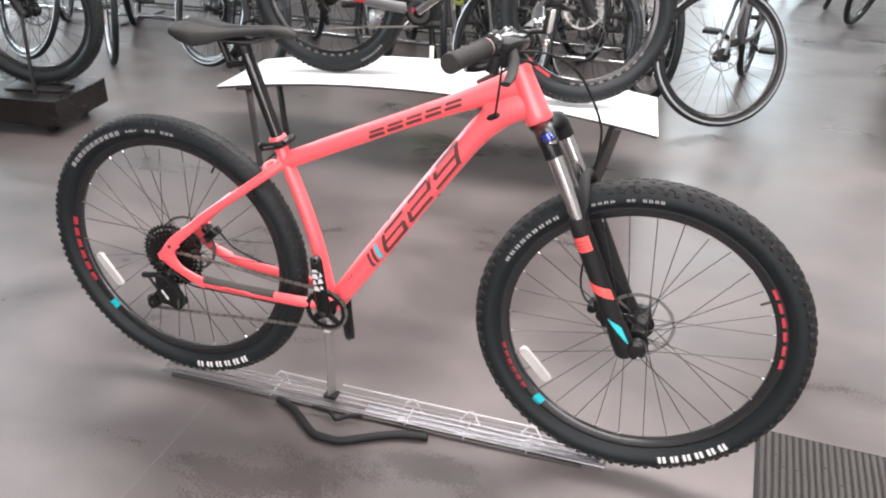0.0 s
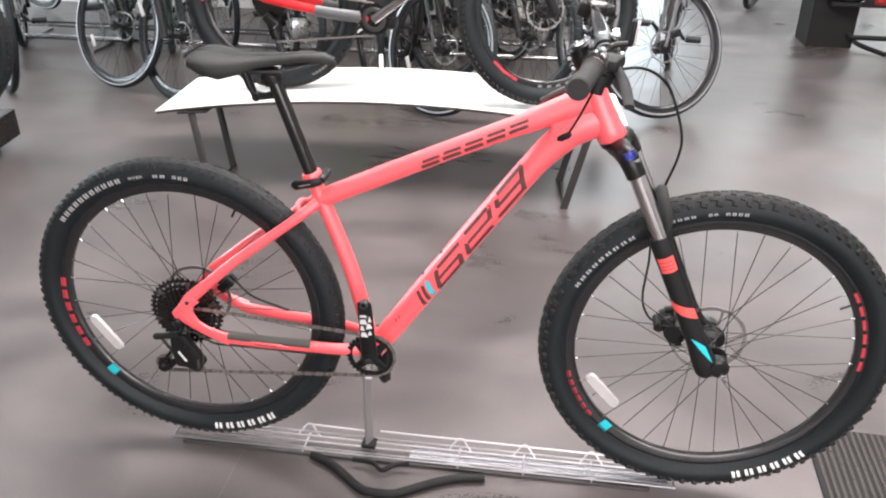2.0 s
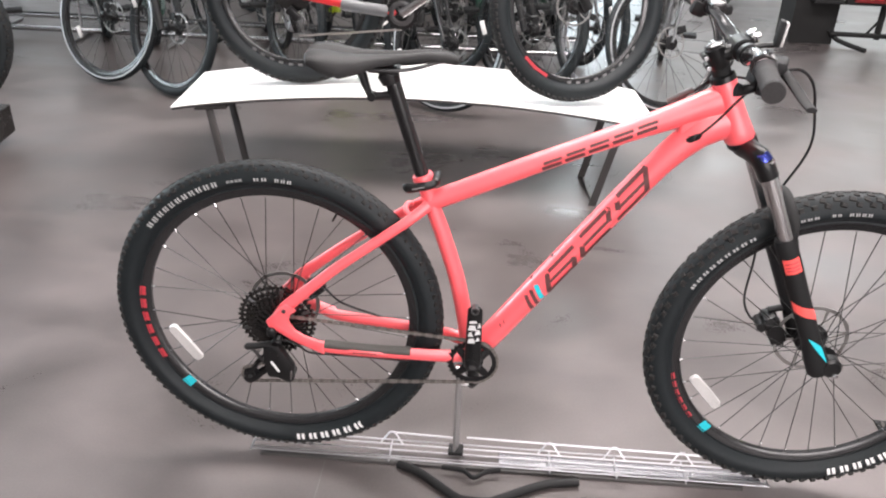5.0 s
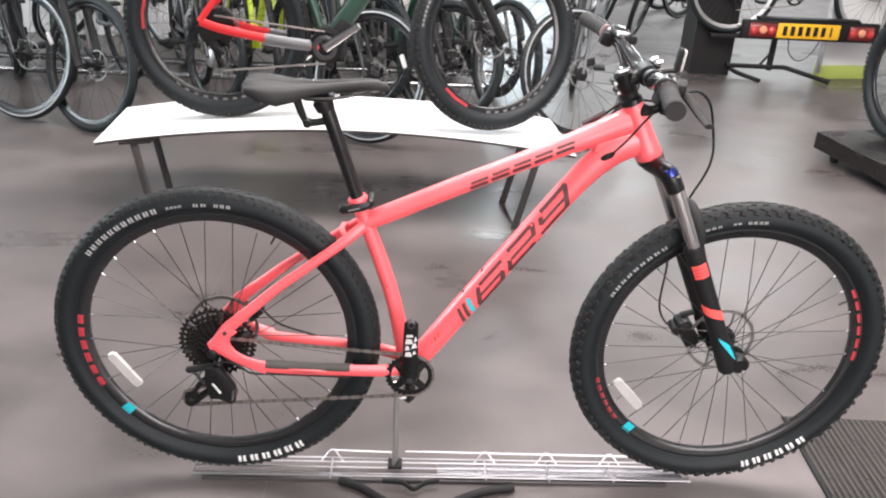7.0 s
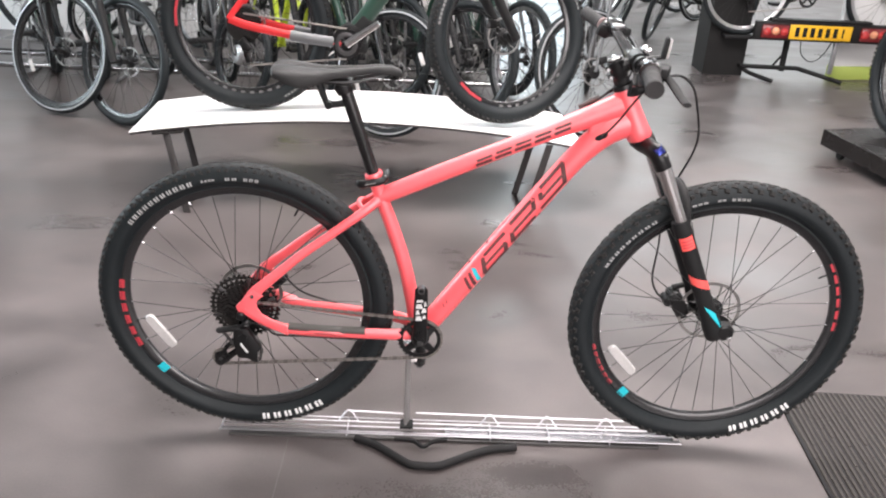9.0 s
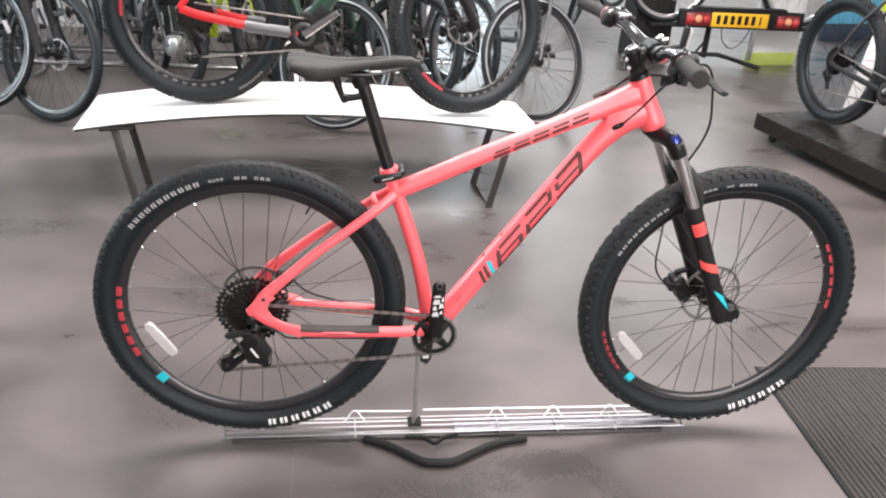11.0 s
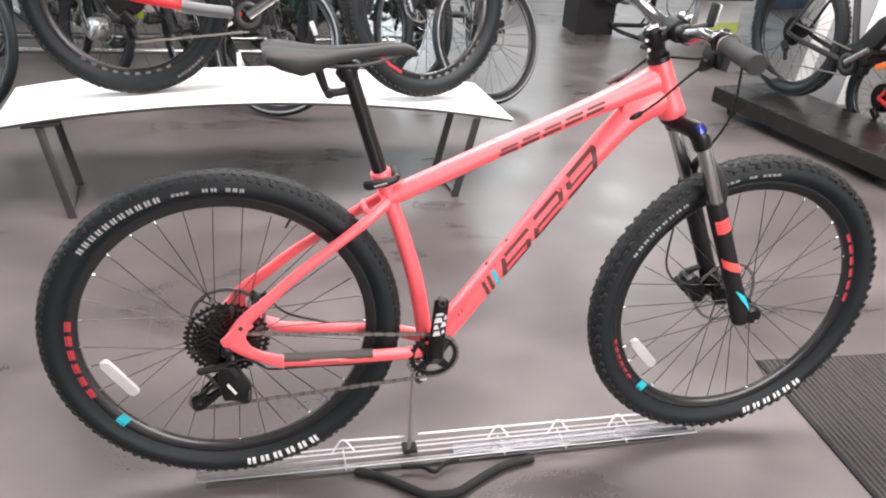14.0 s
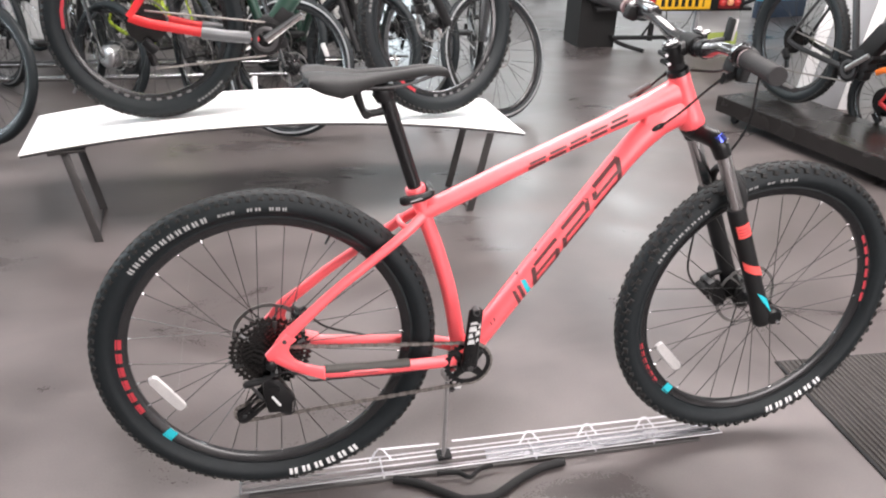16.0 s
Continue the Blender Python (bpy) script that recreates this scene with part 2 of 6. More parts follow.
def glyph_arc(parent, name, a0, a1, r, high, count, y, mat, gap=0.22, label="", bars=1):
    """Plain print on a sidewall or rim: count blocks from angle a0 to a1 (degrees) round the axle."""
    step = (a1 - a0) / count
    small = high < 0.0118
    joined = bmesh.new()
    for k in range(count):
        bm = joined if small else bmesh.new()
        s, e = a0 + step * (k + gap / 2), a0 + step * (k + 1 - gap / 2)
        for i in range(bars):  # plain upright bars side by side
            wide = (0.62 if bars > 1 else 1.0) / bars
            c = (i + 0.5) / bars
            rows = []
            for j in range(5):
                v = j / 4
                rr = r + high * (v - 0.5)
                yy = y(rr) if callable(y) else y[0] + (y[1] - y[0]) * v
                angles = [radians(s + (e - s) * u) for u in (c - wide / 2, c, c + wide / 2)]
                rows.append([bm.verts.new((rr * math.cos(q), yy, rr * math.sin(q))) for q in angles])
            for g, h in zip(rows, rows[1:]):
                for n in range(2):
                    bm.faces.new((g[n], g[n + 1], h[n + 1], h[n]))
        if not small:
            part(name, bm, mat, parent, label, smooth=False)
    if small:
        tagged(part(name, joined, mat, parent, label, smooth=False), kind="stuff")
    else:
        joined.free()


def spoke_mesh(y, lead, r0, r1, thick=0.00105):
    bm = bmesh.new()
    a = radians(66 * lead)
    tube(bm, [(r0 * math.cos(a), y, r0 * math.sin(a)), (r1, y * 0.12, 0)], thick, 5)
    return mesh_of(bm, "spoke")


def nipple_mesh(y, lead, r0, r1):
    bm = bmesh.new()
    a = radians(66 * lead)
    d = (Vector((r0 * math.cos(a), y, r0 * math.sin(a))) - Vector((r1, y * 0.12, 0))).normalized()
    p = Vector((r1, y * 0.12, 0))
    tube(bm, [p + d * 0.009, p], 0.0017, 6)
    return mesh_of(bm, "spoke_nipple")


SPOKES = {}


def disc_plate(rad, y):
    """A brake disc: a thin outer ring on six swept arms, in one piece."""
    bm = bmesh.new()
    n, levels = 72, [0.014, 0.020, 0.34 * rad + 0.010, 0.62 * rad, rad - 0.0085, rad]
    grid = []
    for i, r in enumerate(levels):
        lag = 0.30 * (r - levels[1]) / rad
        row = []
        for k in range(n):
            a = 2 * math.pi * k / n + lag
            rr = r - (0.0015 if i == 5 and k % 6 < 2 else 0)
            row.append(bm.verts.new((rr * math.cos(a), y, rr * math.sin(a))))
        grid.append(row)
    for i in range(5):
        for k in range(n):
            if i in (0, 4) or k % 12 < 1:
                bm.faces.new((grid[i][k], grid[i][(k + 1) % n], grid[i + 1][(k + 1) % n], grid[i + 1][k]))
    loose = [v for v in bm.verts if not v.link_faces]
    bmesh.ops.delete(bm, geom=loose, context="VERTS")
    got = bmesh.ops.extrude_face_region(bm, geom=list(bm.faces))["geom"]
    bmesh.ops.translate(bm, verts=[g for g in got if isinstance(g, bmesh.types.BMVert)], vec=(0, 0.0018, 0))
    bmesh.ops.recalc_face_normals(bm, faces=bm.faces)
    return bm


def wheel(name, parent, R, w, rim_r, m, knobs=None, spokes=28, rotor=None, hub_r=0.02, rim_mat=None, nipples=True, phase=0.0, seg=72, spoke_mat=None, lace=0):
    """A spoked wheel, axle along y: rim with its tyre, hub, spokes and brake disc. Returns the rim."""
    bm = bmesh.new()
    rw = min(0.0100, w * 0.5)
    lathe(bm, [(rim_r, -rw), (rim_r + 0.001, -rw + 0.002), (rim_r - 0.006, 0), (rim_r + 0.001, rw - 0.002), (rim_r, rw), (rim_r - 0.019, rw * 0.88), (rim_r - 0.024, rw * 0.45), (rim_r - 0.024, -rw * 0.45), (rim_r - 0.019, -rw * 0.88)], seg, closed=True)
    rim = part(name, bm, rim_mat or RIM, parent, at=m)
    bm = lathe(bmesh.new(), tyre_profile(R - (0.003 if knobs else 0), w, rim_r - 0.001), seg, closed=True)
    part("tyre", bm, RUBBER, rim, "matt black rubber tyre")
    if knobs:
        tread(R - 0.003, w, knobs[0], knobs[1], knobs[2], rim)
    bm = lathe(bmesh.new(), [(0.006, -0.055), (0.010, -0.052), (0.012, -0.036), (hub_r + 0.008, -0.034), (hub_r + 0.008, -0.030), (hub_r * 0.8, -0.024), (hub_r * 0.7, 0.0), (hub_r * 0.8, 0.024), (hub_r + 0.008, 0.030), (hub_r + 0.008, 0.034), (0.012, 0.036), (0.010, 0.052), (0.006, 0.055)], 20)
    part("hub", bm, BLACK, rim)
    key = (round(rim_r, 3), round(hub_r, 3))
    if key not in SPOKES:
        SPOKES[key] = {(s, d): (spoke_mesh(0.032 * s, d, hub_r + 0.004, rim_r - 0.022), nipple_mesh(0.032 * s, d, hub_r + 0.004, rim_r - 0.021)) for s in (-1, 1) for d in (-1, 1)}
    for k in range(spokes):
        s, d = (1 if k % 2 else -1), (1 if (k + lace) % 4 < 2 else -1)
        sm, nm = SPOKES[key][(s, d)]
        a = spin(phase + 360 * k / spokes)
        place("spoke", sm, spoke_mat or SPOKE, rim, smooth=False, at=a)
        if nipples:
            place("spoke_nipple", nm, STEEL, rim, smooth=False, at=a)
    if rotor:
        rad, y = rotor
        bm = disc_plate(rad, y)
        part("brake_disc", bm, DISC, rim, "thin drilled steel brake disc")
        bm = lathe(bmesh.new(), [(0.012, y - 0.008), (0.030, y - 0.007), (0.036, y - 0.002), (0.036, y + 0.003), (0.024, y + 0.006), (0.010, y + 0.007)], 24)
        part("disc_carrier", bm, BLACK, rim)
    return rim

# ---- the room ----
FLOOR = material("grey_vinyl_floor", (0.088, 0.0757, 0.0738), 0.36, spread=0.44, grain=4.2, big=1.5, rough_spread=0.3, detail=3.0)
FLOOR.node_tree.nodes["Principled BSDF"].inputs["Specular IOR Level"].default_value = 0.62
floor_nodes = FLOOR.node_tree
for n in floor_nodes.nodes:  # clouded wear and blurred reflections, mixed into the colour
    if n.type == "TEX_NOISE":
        n.inputs["Detail"].default_value = 2.0
    if n.type == "MAP_RANGE":
        lo, hi = (0.2, 1.8) if n.inputs["To Max"].default_value > 0.9 else (0.0, 1.0)
        n.inputs["From Min"].default_value, n.inputs["From Max"].default_value = lo, hi
        n.clamp = False
# smeared polish and painted-in reflections: swirling patches, lighter or darker, duller or shinier
floor_shader = floor_nodes.nodes["Principled BSDF"]
swirl_map = floor_nodes.nodes.new("ShaderNodeMapping")
swirl_map.inputs["Rotation"].default_value = (0, 0, radians(24))
swirl_map.inputs["Scale"].default_value = (1.0, 1.9, 1.0)
swirl = floor_nodes.nodes.new("ShaderNodeTexNoise")
swirl.inputs["Scale"].default_value, swirl.inputs["Detail"].default_value = 1.5, 4.0
swirl.inputs["Roughness"].default_value, swirl.inputs["Distortion"].default_value = 0.5, 0.7
floor_nodes.links.new(next(n for n in floor_nodes.nodes if n.type == "TEX_COORD").outputs["Object"], swirl_map.inputs["Vector"])
floor_nodes.links.new(swirl_map.outputs[0], swirl.inputs["Vector"])
speck = floor_nodes.nodes.new("ShaderNodeTexNoise")  # fine speckle of the vinyl
speck.inputs["Scale"].default_value, speck.inputs["Detail"].default_value = 160.0, 3.0
floor_nodes.links.new(next(n for n in floor_nodes.nodes if n.type == "TEX_COORD").outputs["Object"], speck.inputs["Vector"])
mixed = floor_nodes.nodes.new("ShaderNodeMath")
mixed.operation = "MULTIPLY_ADD"
mixed.inputs[1].default_value = 0.22
floor_nodes.links.new(speck.outputs["Fac"], mixed.inputs[0])
lowered = floor_nodes.nodes.new("ShaderNodeMath")
lowered.operation = "SUBTRACT"
lowered.inputs[1].default_value = 0.11
floor_nodes.links.new(swirl.outputs["Fac"], lowered.inputs[0])
floor_nodes.links.new(lowered.outputs[0], mixed.inputs[2])
for socket, low, high, kind in (("Base Color", 0.45, 1.55, "ShaderNodeVectorMath"), ("Roughness", 0.48, 1.50, "ShaderNodeMath")):
    span = floor_nodes.nodes.new("ShaderNodeMapRange")
    span.clamp = False
    span.inputs["From Min"].default_value, span.inputs["From Max"].default_value = 0.15, 0.85
    span.inputs["To Min"].default_value, span.inputs["To Max"].default_value = low, high
    floor_nodes.links.new(mixed.outputs[0], span.inputs["Value"])
    times = floor_nodes.nodes.new(kind)
    times.operation = "SCALE" if socket == "Base Color" else "MULTIPLY"
    before = floor_shader.inputs[socket].links[0].from_socket
    floor_nodes.links.new(before, times.inputs[0])
    floor_nodes.links.new(span.outputs[0], times.inputs["Scale"] if socket == "Base Color" else times.inputs[1])
    floor_nodes.links.new(times.outputs[0], floor_shader.inputs[socket])
WALL = material("wall_paint", (0.68, 0.67, 0.66), 0.8, spread=0.05, big=2)
DARK_WALL = material("dark_wall_paint", (0.010, 0.0098, 0.0098), 0.7, spread=0.05, big=2)
DARK_WALL.node_tree.nodes["Principled BSDF"].inputs["Specular IOR Level"].default_value = 0.25
CEIL = material("ceiling_paint", (0.44, 0.44, 0.44), 0.9, spread=0.04)
PLATFORM = material("black_laminate", (0.014, 0.0125, 0.012), 0.27, spread=0.15, grain=30)
PLATFORM.node_tree.nodes["Principled BSDF"].inputs["Specular IOR Level"].default_value = 0.3
RIBBED = material("mat_fibre", (0.052, 0.046, 0.0435), 0.9, spread=0.45, grain=260, bump=0.5)
GLOW = material("lamp_glass", (1.0, 0.98, 0.95), 0.4, emit=3.0)

X0, X1, Y0, Y1, ZC = -6.0, 8.0, -5.0, 10.0, 3.4


def slab(name, lo, hi, mat, label, category, kind="structure", bevel=0.0):
    bm = bmesh.new()
    size = [b - a for a, b in zip(lo, hi)]
    block(bm, size, None, bevel)
    ob = part(name, bm, mat, None, smooth=False, at=Matrix.Translation([(a + b) / 2 for a, b in zip(lo, hi)]))
    return tagged(ob, label, category, kind=kind)


slab("floor", (X0, Y0, -0.10), (X1, Y1, 0.0), FLOOR, "smooth mid-grey shop floor with a soft sheen", "floor")
SEAM = material("floor_seam", (0.12, 0.112, 0.110), 0.45)
slab("floor_seam_1", (0.0885, -1.40, 0.0), (0.0915, 0.02, 0.0006), SEAM, "thin pale seam in the grey floor", "floor seam")
slab("floor_seam_2", (-0.2560, 0.45, 0.0), (-0.2540, 1.15, 0.0006), SEAM, "thin pale seam in the grey floor", "floor seam")
slab("wall_partition", (X0, 5.0, 0.0), (0.95, 5.14, 2.4), WALL, "white painted partition wall", "wall")
slab("ceiling", (X0, Y0, ZC), (X1, Y1, ZC + 0.12), CEIL, "plain pale grey shop ceiling", "ceiling")
GLASS = material("window_glass", (0.9, 0.95, 0.95), 0.05, spread=0.01)
GLASS.node_tree.nodes["Principled BSDF"].inputs["Transmission Weight"].default_value = 1.0


def glazed_wall(name, label, m, a0, a1, opening, window_name, window_label, bays):
    """A wall along x of m from a0 to a1, 0.15 thick away from the room, with a framed and glazed opening."""
    o0, o1, z0, z1 = opening
    bm = bmesh.new()
    for lo, hi in (((a0, -0.10), (o0, ZC + 0.12)), ((o1, -0.10), (a1, ZC + 0.12)), ((o0, -0.10), (o1, z0)), ((o0, z1), (o1, ZC + 0.12))):
        block(bm, (hi[0] - lo[0], 0.15, hi[1] - lo[1]), pose((lo[0] + hi[0]) / 2, -0.075, (lo[1] + hi[1]) / 2))
    tagged(part(name, bm, WALL, None, smooth=False, at=m), label, "wall", kind="structure")
    window = thing(window_name, window_label, "window", m, kind="structure")
    w = (o1 - o0) / bays
    for k in range(bays):
        x = o0 + w * k
        bm = bmesh.new()
        for cx, cz, sx, sz in ((x + 0.03, (z0 + z1) / 2, 0.06, z1 - z0), (x + w - 0.03, (z0 + z1) / 2, 0.06, z1 - z0), (x + w / 2, z0 + 0.03, w - 0.12, 0.06), (x + w / 2, z1 - 0.03, w - 0.12, 0.06)):
            block(bm, (sx, 0.07, sz), pose(cx, -0.10, cz))
        part("window_frame", bm, MATT, window, smooth=False)
        pane = part("pane", block(bmesh.new(), (w - 0.12, 0.008, z1 - z0 - 0.12), pose(x + w / 2, -0.115, (z0 + z1) / 2)), GLASS, window, smooth=False)
        pane.visible_shadow = False


glazed_wall("wall_south", "pale grey wall round the added shop front", pose(0, Y0, 0), X0 - 0.15, X1 + 0.15, FRONT_FILL, "window_1", "added unseen glazed shop front in dark frames, for fill light", 4)
glazed_wall("wall_west", "pale grey painted shop wall with an added window", pose(X0, 0, 0, 0, 0, -90), -Y1, -Y0, (-WEST_FILL[1], -WEST_FILL[0], *WEST_FILL[2:]), "window_2", "added unseen window in dark frames, for cool fill light", 3)
glazed_wall("wall_north", "pale grey painted shop wall with a glazed door", pose(0, Y1, 0, 0, 0, 180), -X1 - 0.15, -X0 + 0.15, (-BACK_DOOR[1], -BACK_DOOR[0], *BACK_DOOR[2:]), "door_1", "tall glazed back door in a dark frame", 1)
slab("wall_east", (X1, Y0, -0.10), (X1 + 0.15, Y1, ZC + 0.12), WALL, "pale grey painted shop wall", "wall")

for x, y, w, d, watts in LAMPS:
    lamp = thing("ceiling_lamp", "white rectangular ceiling lamp, switched on", "lamp", pose(x, y, ZC), group="ceiling lamps")
    bm = bmesh.new()
    for q, s in (((0, d / 2 + 0.02), (w + 0.08, 0.04)), ((0, -d / 2 - 0.02), (w + 0.08, 0.04)), ((w / 2 + 0.02, 0), (0.04, d)), ((-w / 2 - 0.02, 0), (0.04, d))):
        block(bm, (s[0], s[1], 0.07), pose(q[0], q[1], -0.035))
    part("frame", bm, MATT, lamp, smooth=False)
    part("diffuser", block(bmesh.new(), (w, d, 0.01), pose(0, 0, -0.02)), GLOW, lamp, smooth=False)

# ribbed entrance mat
floor_mat = thing("entrance_mat", "dark brown-grey ribbed entrance mat on the floor", "mat", pose(1.505, 0.275, 0, 0, 0, -2.5))
MAT_W, MAT_D = 1.25, 2.2
bm = block(bmesh.new(), (MAT_W, MAT_D, 0.006), pose(MAT_W / 2, -MAT_D / 2, 0.003), 0.002)
part("backing", bm, MATT, floor_mat, smooth=False)
v, f = [], []
rib_rnd = random.Random(3)
for k in range(int(MAT_W / 0.0165) - 1):
    x = 0.016 + 0.0165 * k
    y = -0.008
    while y > -MAT_D + 0.05:  # each rib in short worn lengths
        y1 = max(-MAT_D + 0.008, y - rib_rnd.uniform(0.05, 0.16))
        top, off = rib_rnd.uniform(0.0088, 0.0112), rib_rnd.uniform(-0.0007, 0.0007)
        i = len(v)
        for q in (y, y1 + 0.001):
            v += [(x + off - 0.0052, q, 0.006), (x + off - 0.0034, q, top), (x + off + 0.0034, q, top), (x + off + 0.0052, q, 0.006)]
        f += [(i + a, i + b, i + b + 4, i + a + 4) for a, b in ((0, 1), (1, 2), (2, 3))] + [(i, i + 3, i + 2, i + 1), (i + 4, i + 5, i + 6, i + 7)]
        y = y1
me = bpy.data.meshes.new("ribs")
me.from_pydata(v, [], f)
me.update()
tagged(place("ribs", me, RIBBED, floor_mat, "close brown-grey fibre ribs", smooth=False), kind="stuff")

# ---- floor stand ----
CHROME = material("chrome_wire", (0.47, 0.47, 0.49), 0.30, metal=0.9, spread=0.05)
SHADE_GREY = material("tray_shade_grey", (0.05, 0.047, 0.046), 0.5, spread=0.2)
TRAY = material("zinc_strip", (0.42, 0.42, 0.44), 0.27, metal=0.8, spread=0.12, grain=60)
stand = thing("bicycle_stand", "chrome wire display stand with black foot, under the bicycle", "stand")
for y, z in ((-0.032, 0.029), (-0.020, 0.026), (0.004, 0.024), (0.022, 0.026), (0.034, 0.029)):
    part("tray_wire", tube(bmesh.new(), [(-0.090, y, z), (1.145, y, z)], 0.0019, 8), CHROME, stand)
for x0, x1 in ((0.250, 0.396), (0.430, 1.02)):
    part("guard_wire", tube(bmesh.new(), [(x0, 0.038, 0.049), (x1, 0.038, 0.045)], 0.0024, 8), CHROME, stand)
for x in (-0.088, 1.143):
    part("end_wire", tube(bmesh.new(), [(x, -0.032, 0.027), (x, 0.034, 0.027)], 0.0024, 8, ref=(0, 0, 1)), CHROME, stand)
for x in (0.247, 0.632, 0.790, 0.952):
    for y, base, top in ((0.038, 0.022, 0.050), (-0.030, 0.020, 0.034)):
        bm = tube(bmesh.new(), curve([(x - 0.028, y * 0.7, base), (x - 0.008, y, top - 0.004), (x, y, top), (x + 0.008, y, top - 0.004), (x + 0.028, y * 0.7, base)], 3), 0.0022, 8)
        part("spring_clip", bm, CHROME, stand)
    part("cross_wire", tube(bmesh.new(), [(x, -0.034, 0.022), (x, 0.036, 0.022)], 0.0022, 8, ref=(0, 0, 1)), CHROME, stand)
part("tray_plate", block(bmesh.new(), (0.62, 0.036, 0.003), pose(0.820, 0.004, 0.0195)), TRAY, stand, "bright steel strip along the tray", smooth=False)
# thin strip on the floor in place of the tray's shade and reflection
part("base_bar", block(bmesh.new(), (1.16, 0.016, 0.009), pose(0.510, -0.016, 0.0045), 0.002), SHADE_GREY, stand, "dark grey strip in place of the shade under the tray", smooth=False)
bm = tube(bmesh.new(), curve([(0.270, -0.030, 0.012), (0.320, -0.052, 0.012), (0.365, -0.086, 0.012), (0.412, -0.124, 0.012), (0.440, -0.132, 0.012), (0.488, -0.132, 0.012), (0.520, -0.117, 0.012), (0.580, -0.082, 0.012), (0.635, -0.058, 0.012), (0.700, -0.046, 0.012)], 5), 0.0105, 12, ref=(0, 0, 1))
part("foot_tube", bm, MATT, stand, "matt black bent foot tube")
bm = tube(bmesh.new(), curve([(0.375, -0.038, 0.020), (0.425, -0.042, 0.018), (0.452, -0.062, 0.016), (0.480, -0.042, 0.018), (0.515, -0.036, 0.022)], 4), (0.007, 0.005), 10, ref=(0, 0, 1))
part("foot_bracket", bm, MATT, stand)
bm = block(bmesh.new(), (0.007, 0.026, 0.250), pose(0.405, 0.018, 0.152, 0, 0, -22), 0.002)
part("post", bm, material("satin_steel", (0.24, 0.23, 0.23), 0.5, metal=0.35, spread=0.1), stand, "flat grey steel post")
bm = block(bmesh.new(), (0.030, 0.036, 0.030), pose(0.407, 0.014, 0.275, 0, 0, 10), 0.005)
part("post_cradle", bm, STANCHION, stand)
part("cradle_tip", block(bmesh.new(), (0.016, 0.024, 0.006), pose(0.420, -0.012, 0.257), 0.002), WHITE, stand)
part("post_foot", block(bmesh.new(), (0.036, 0.034, 0.010), pose(0.405, 0.018, 0.026), 0.002), MATT, stand)

# ---- arched white table ----
table = thing("display_table", "white arched display table on dark steel legs", "table")
TX, TH = 0.13, 0.985


def table_z(x):
    return 0.312 + 0.085 * (1 - ((x - TX) / TH) ** 2)


def sheet(lift0, lift1, inset):
    bm = bmesh.new()
    rows = []
    for k in range(41):
        u = k / 40
        rows.append([])
        for y in (0, 1):
            xa, xb = (-0.842, 1.105) if y == 0 else (-0.868, 1.062)
            x = xa + inset + (xb - xa - 2 * inset) * u
            yy = (1.555 + 0.035 * u + inset) if y == 0 else (2.055 + 0.02 * u - inset)
            for z in (lift0, lift1):
                rows[-1].append(bm.verts.new((x, yy, table_z(x) + z)))
    for a, b in zip(rows, rows[1:]):
        for i, j in ((0, 1), (1, 3), (3, 2), (2, 0)):
            bm.faces.new((a[i], a[j], b[j], b[i]))
    bm.faces.new((rows[0][0], rows[0][2], rows[0][3], rows[0][1]))
    bm.faces.new((rows[-1][0], rows[-1][1], rows[-1][3], rows[-1][2]))
    bmesh.ops.recalc_face_normals(bm, faces=bm.faces)
    return bm


part("tabletop", sheet(-0.004, 0.0, 0.0), TABLE_WHITE, table, "glossy white curved tabletop")
part("underlayer", sheet(-0.014, -0.0045, 0.003), EDGE_DARK, table, "dark board under the top")
# unseen white sheet, added to bounce light onto the floor below
part("underside", sheet(-0.018, -0.0145, 0.045), TABLE_WHITE, table)


def flat_bar(a, b, wide=0.030, thick=0.010):
    """A flat bar from a to b, its ends cut level."""
    bm = bmesh.new()
    rings = [[bm.verts.new(Vector(p) + Vector((wide / 2 * i, thick / 2 * j, 0))) for i, j in ((-1, -1), (1, -1), (1, 1), (-1, 1))] for p in (a, b)]
    for k in range(4):
        bm.faces.new((rings[0][k], rings[0][(k + 1) % 4], rings[1][(k + 1) % 4], rings[1][k]))
    bm.faces.new(rings[0][::-1])
    bm.faces.new(rings[1])
    bmesh.ops.recalc_face_normals(bm, faces=bm.faces)
    bmesh.ops.bevel(bm, geom=list(bm.edges), offset=0.0015, segments=1, affect="EDGES")
    return bm


LEG = material("dark_brown_steel", (0.016, 0.0135, 0.013), 0.6, spread=0.12)
for fx, fy, tx, ty, back in ((-0.593, 1.448, -0.690, 1.568, 0.313), (0.866, 1.532, 0.948, 1.572, 0.289)):
    for q in (0, 1):
        part("leg", flat_bar((tx - 0.024 * q, ty + back * q, table_z(tx) - 0.012), (fx - 0.024 * q, fy + back * q, 0.0)), LEG, table, "flat dark steel leg")
    if tx < 0:
        part("leg_bracket", block(bmesh.new(), (0.13, 0.30, 0.010), pose(tx + 0.01, ty + 0.135, table_z(tx) - 0.021, 0, -5 if tx < 0 else 8, 0), 0.002), LEG, table, smooth=False)
    part("foot_bar", tube(bmesh.new(), [(fx, fy + 0.006, 0.004), (fx - 0.024, fy + back - 0.006, 0.004)], 0.003, 8), LEG, table)
part("price_holder", block(bmesh.new(), (0.018, 0.012, 0.07), pose(0.02, 2.03, table_z(0.02) + 0.034), 0.002), WHITE, table)

# ---- platforms on castors ----


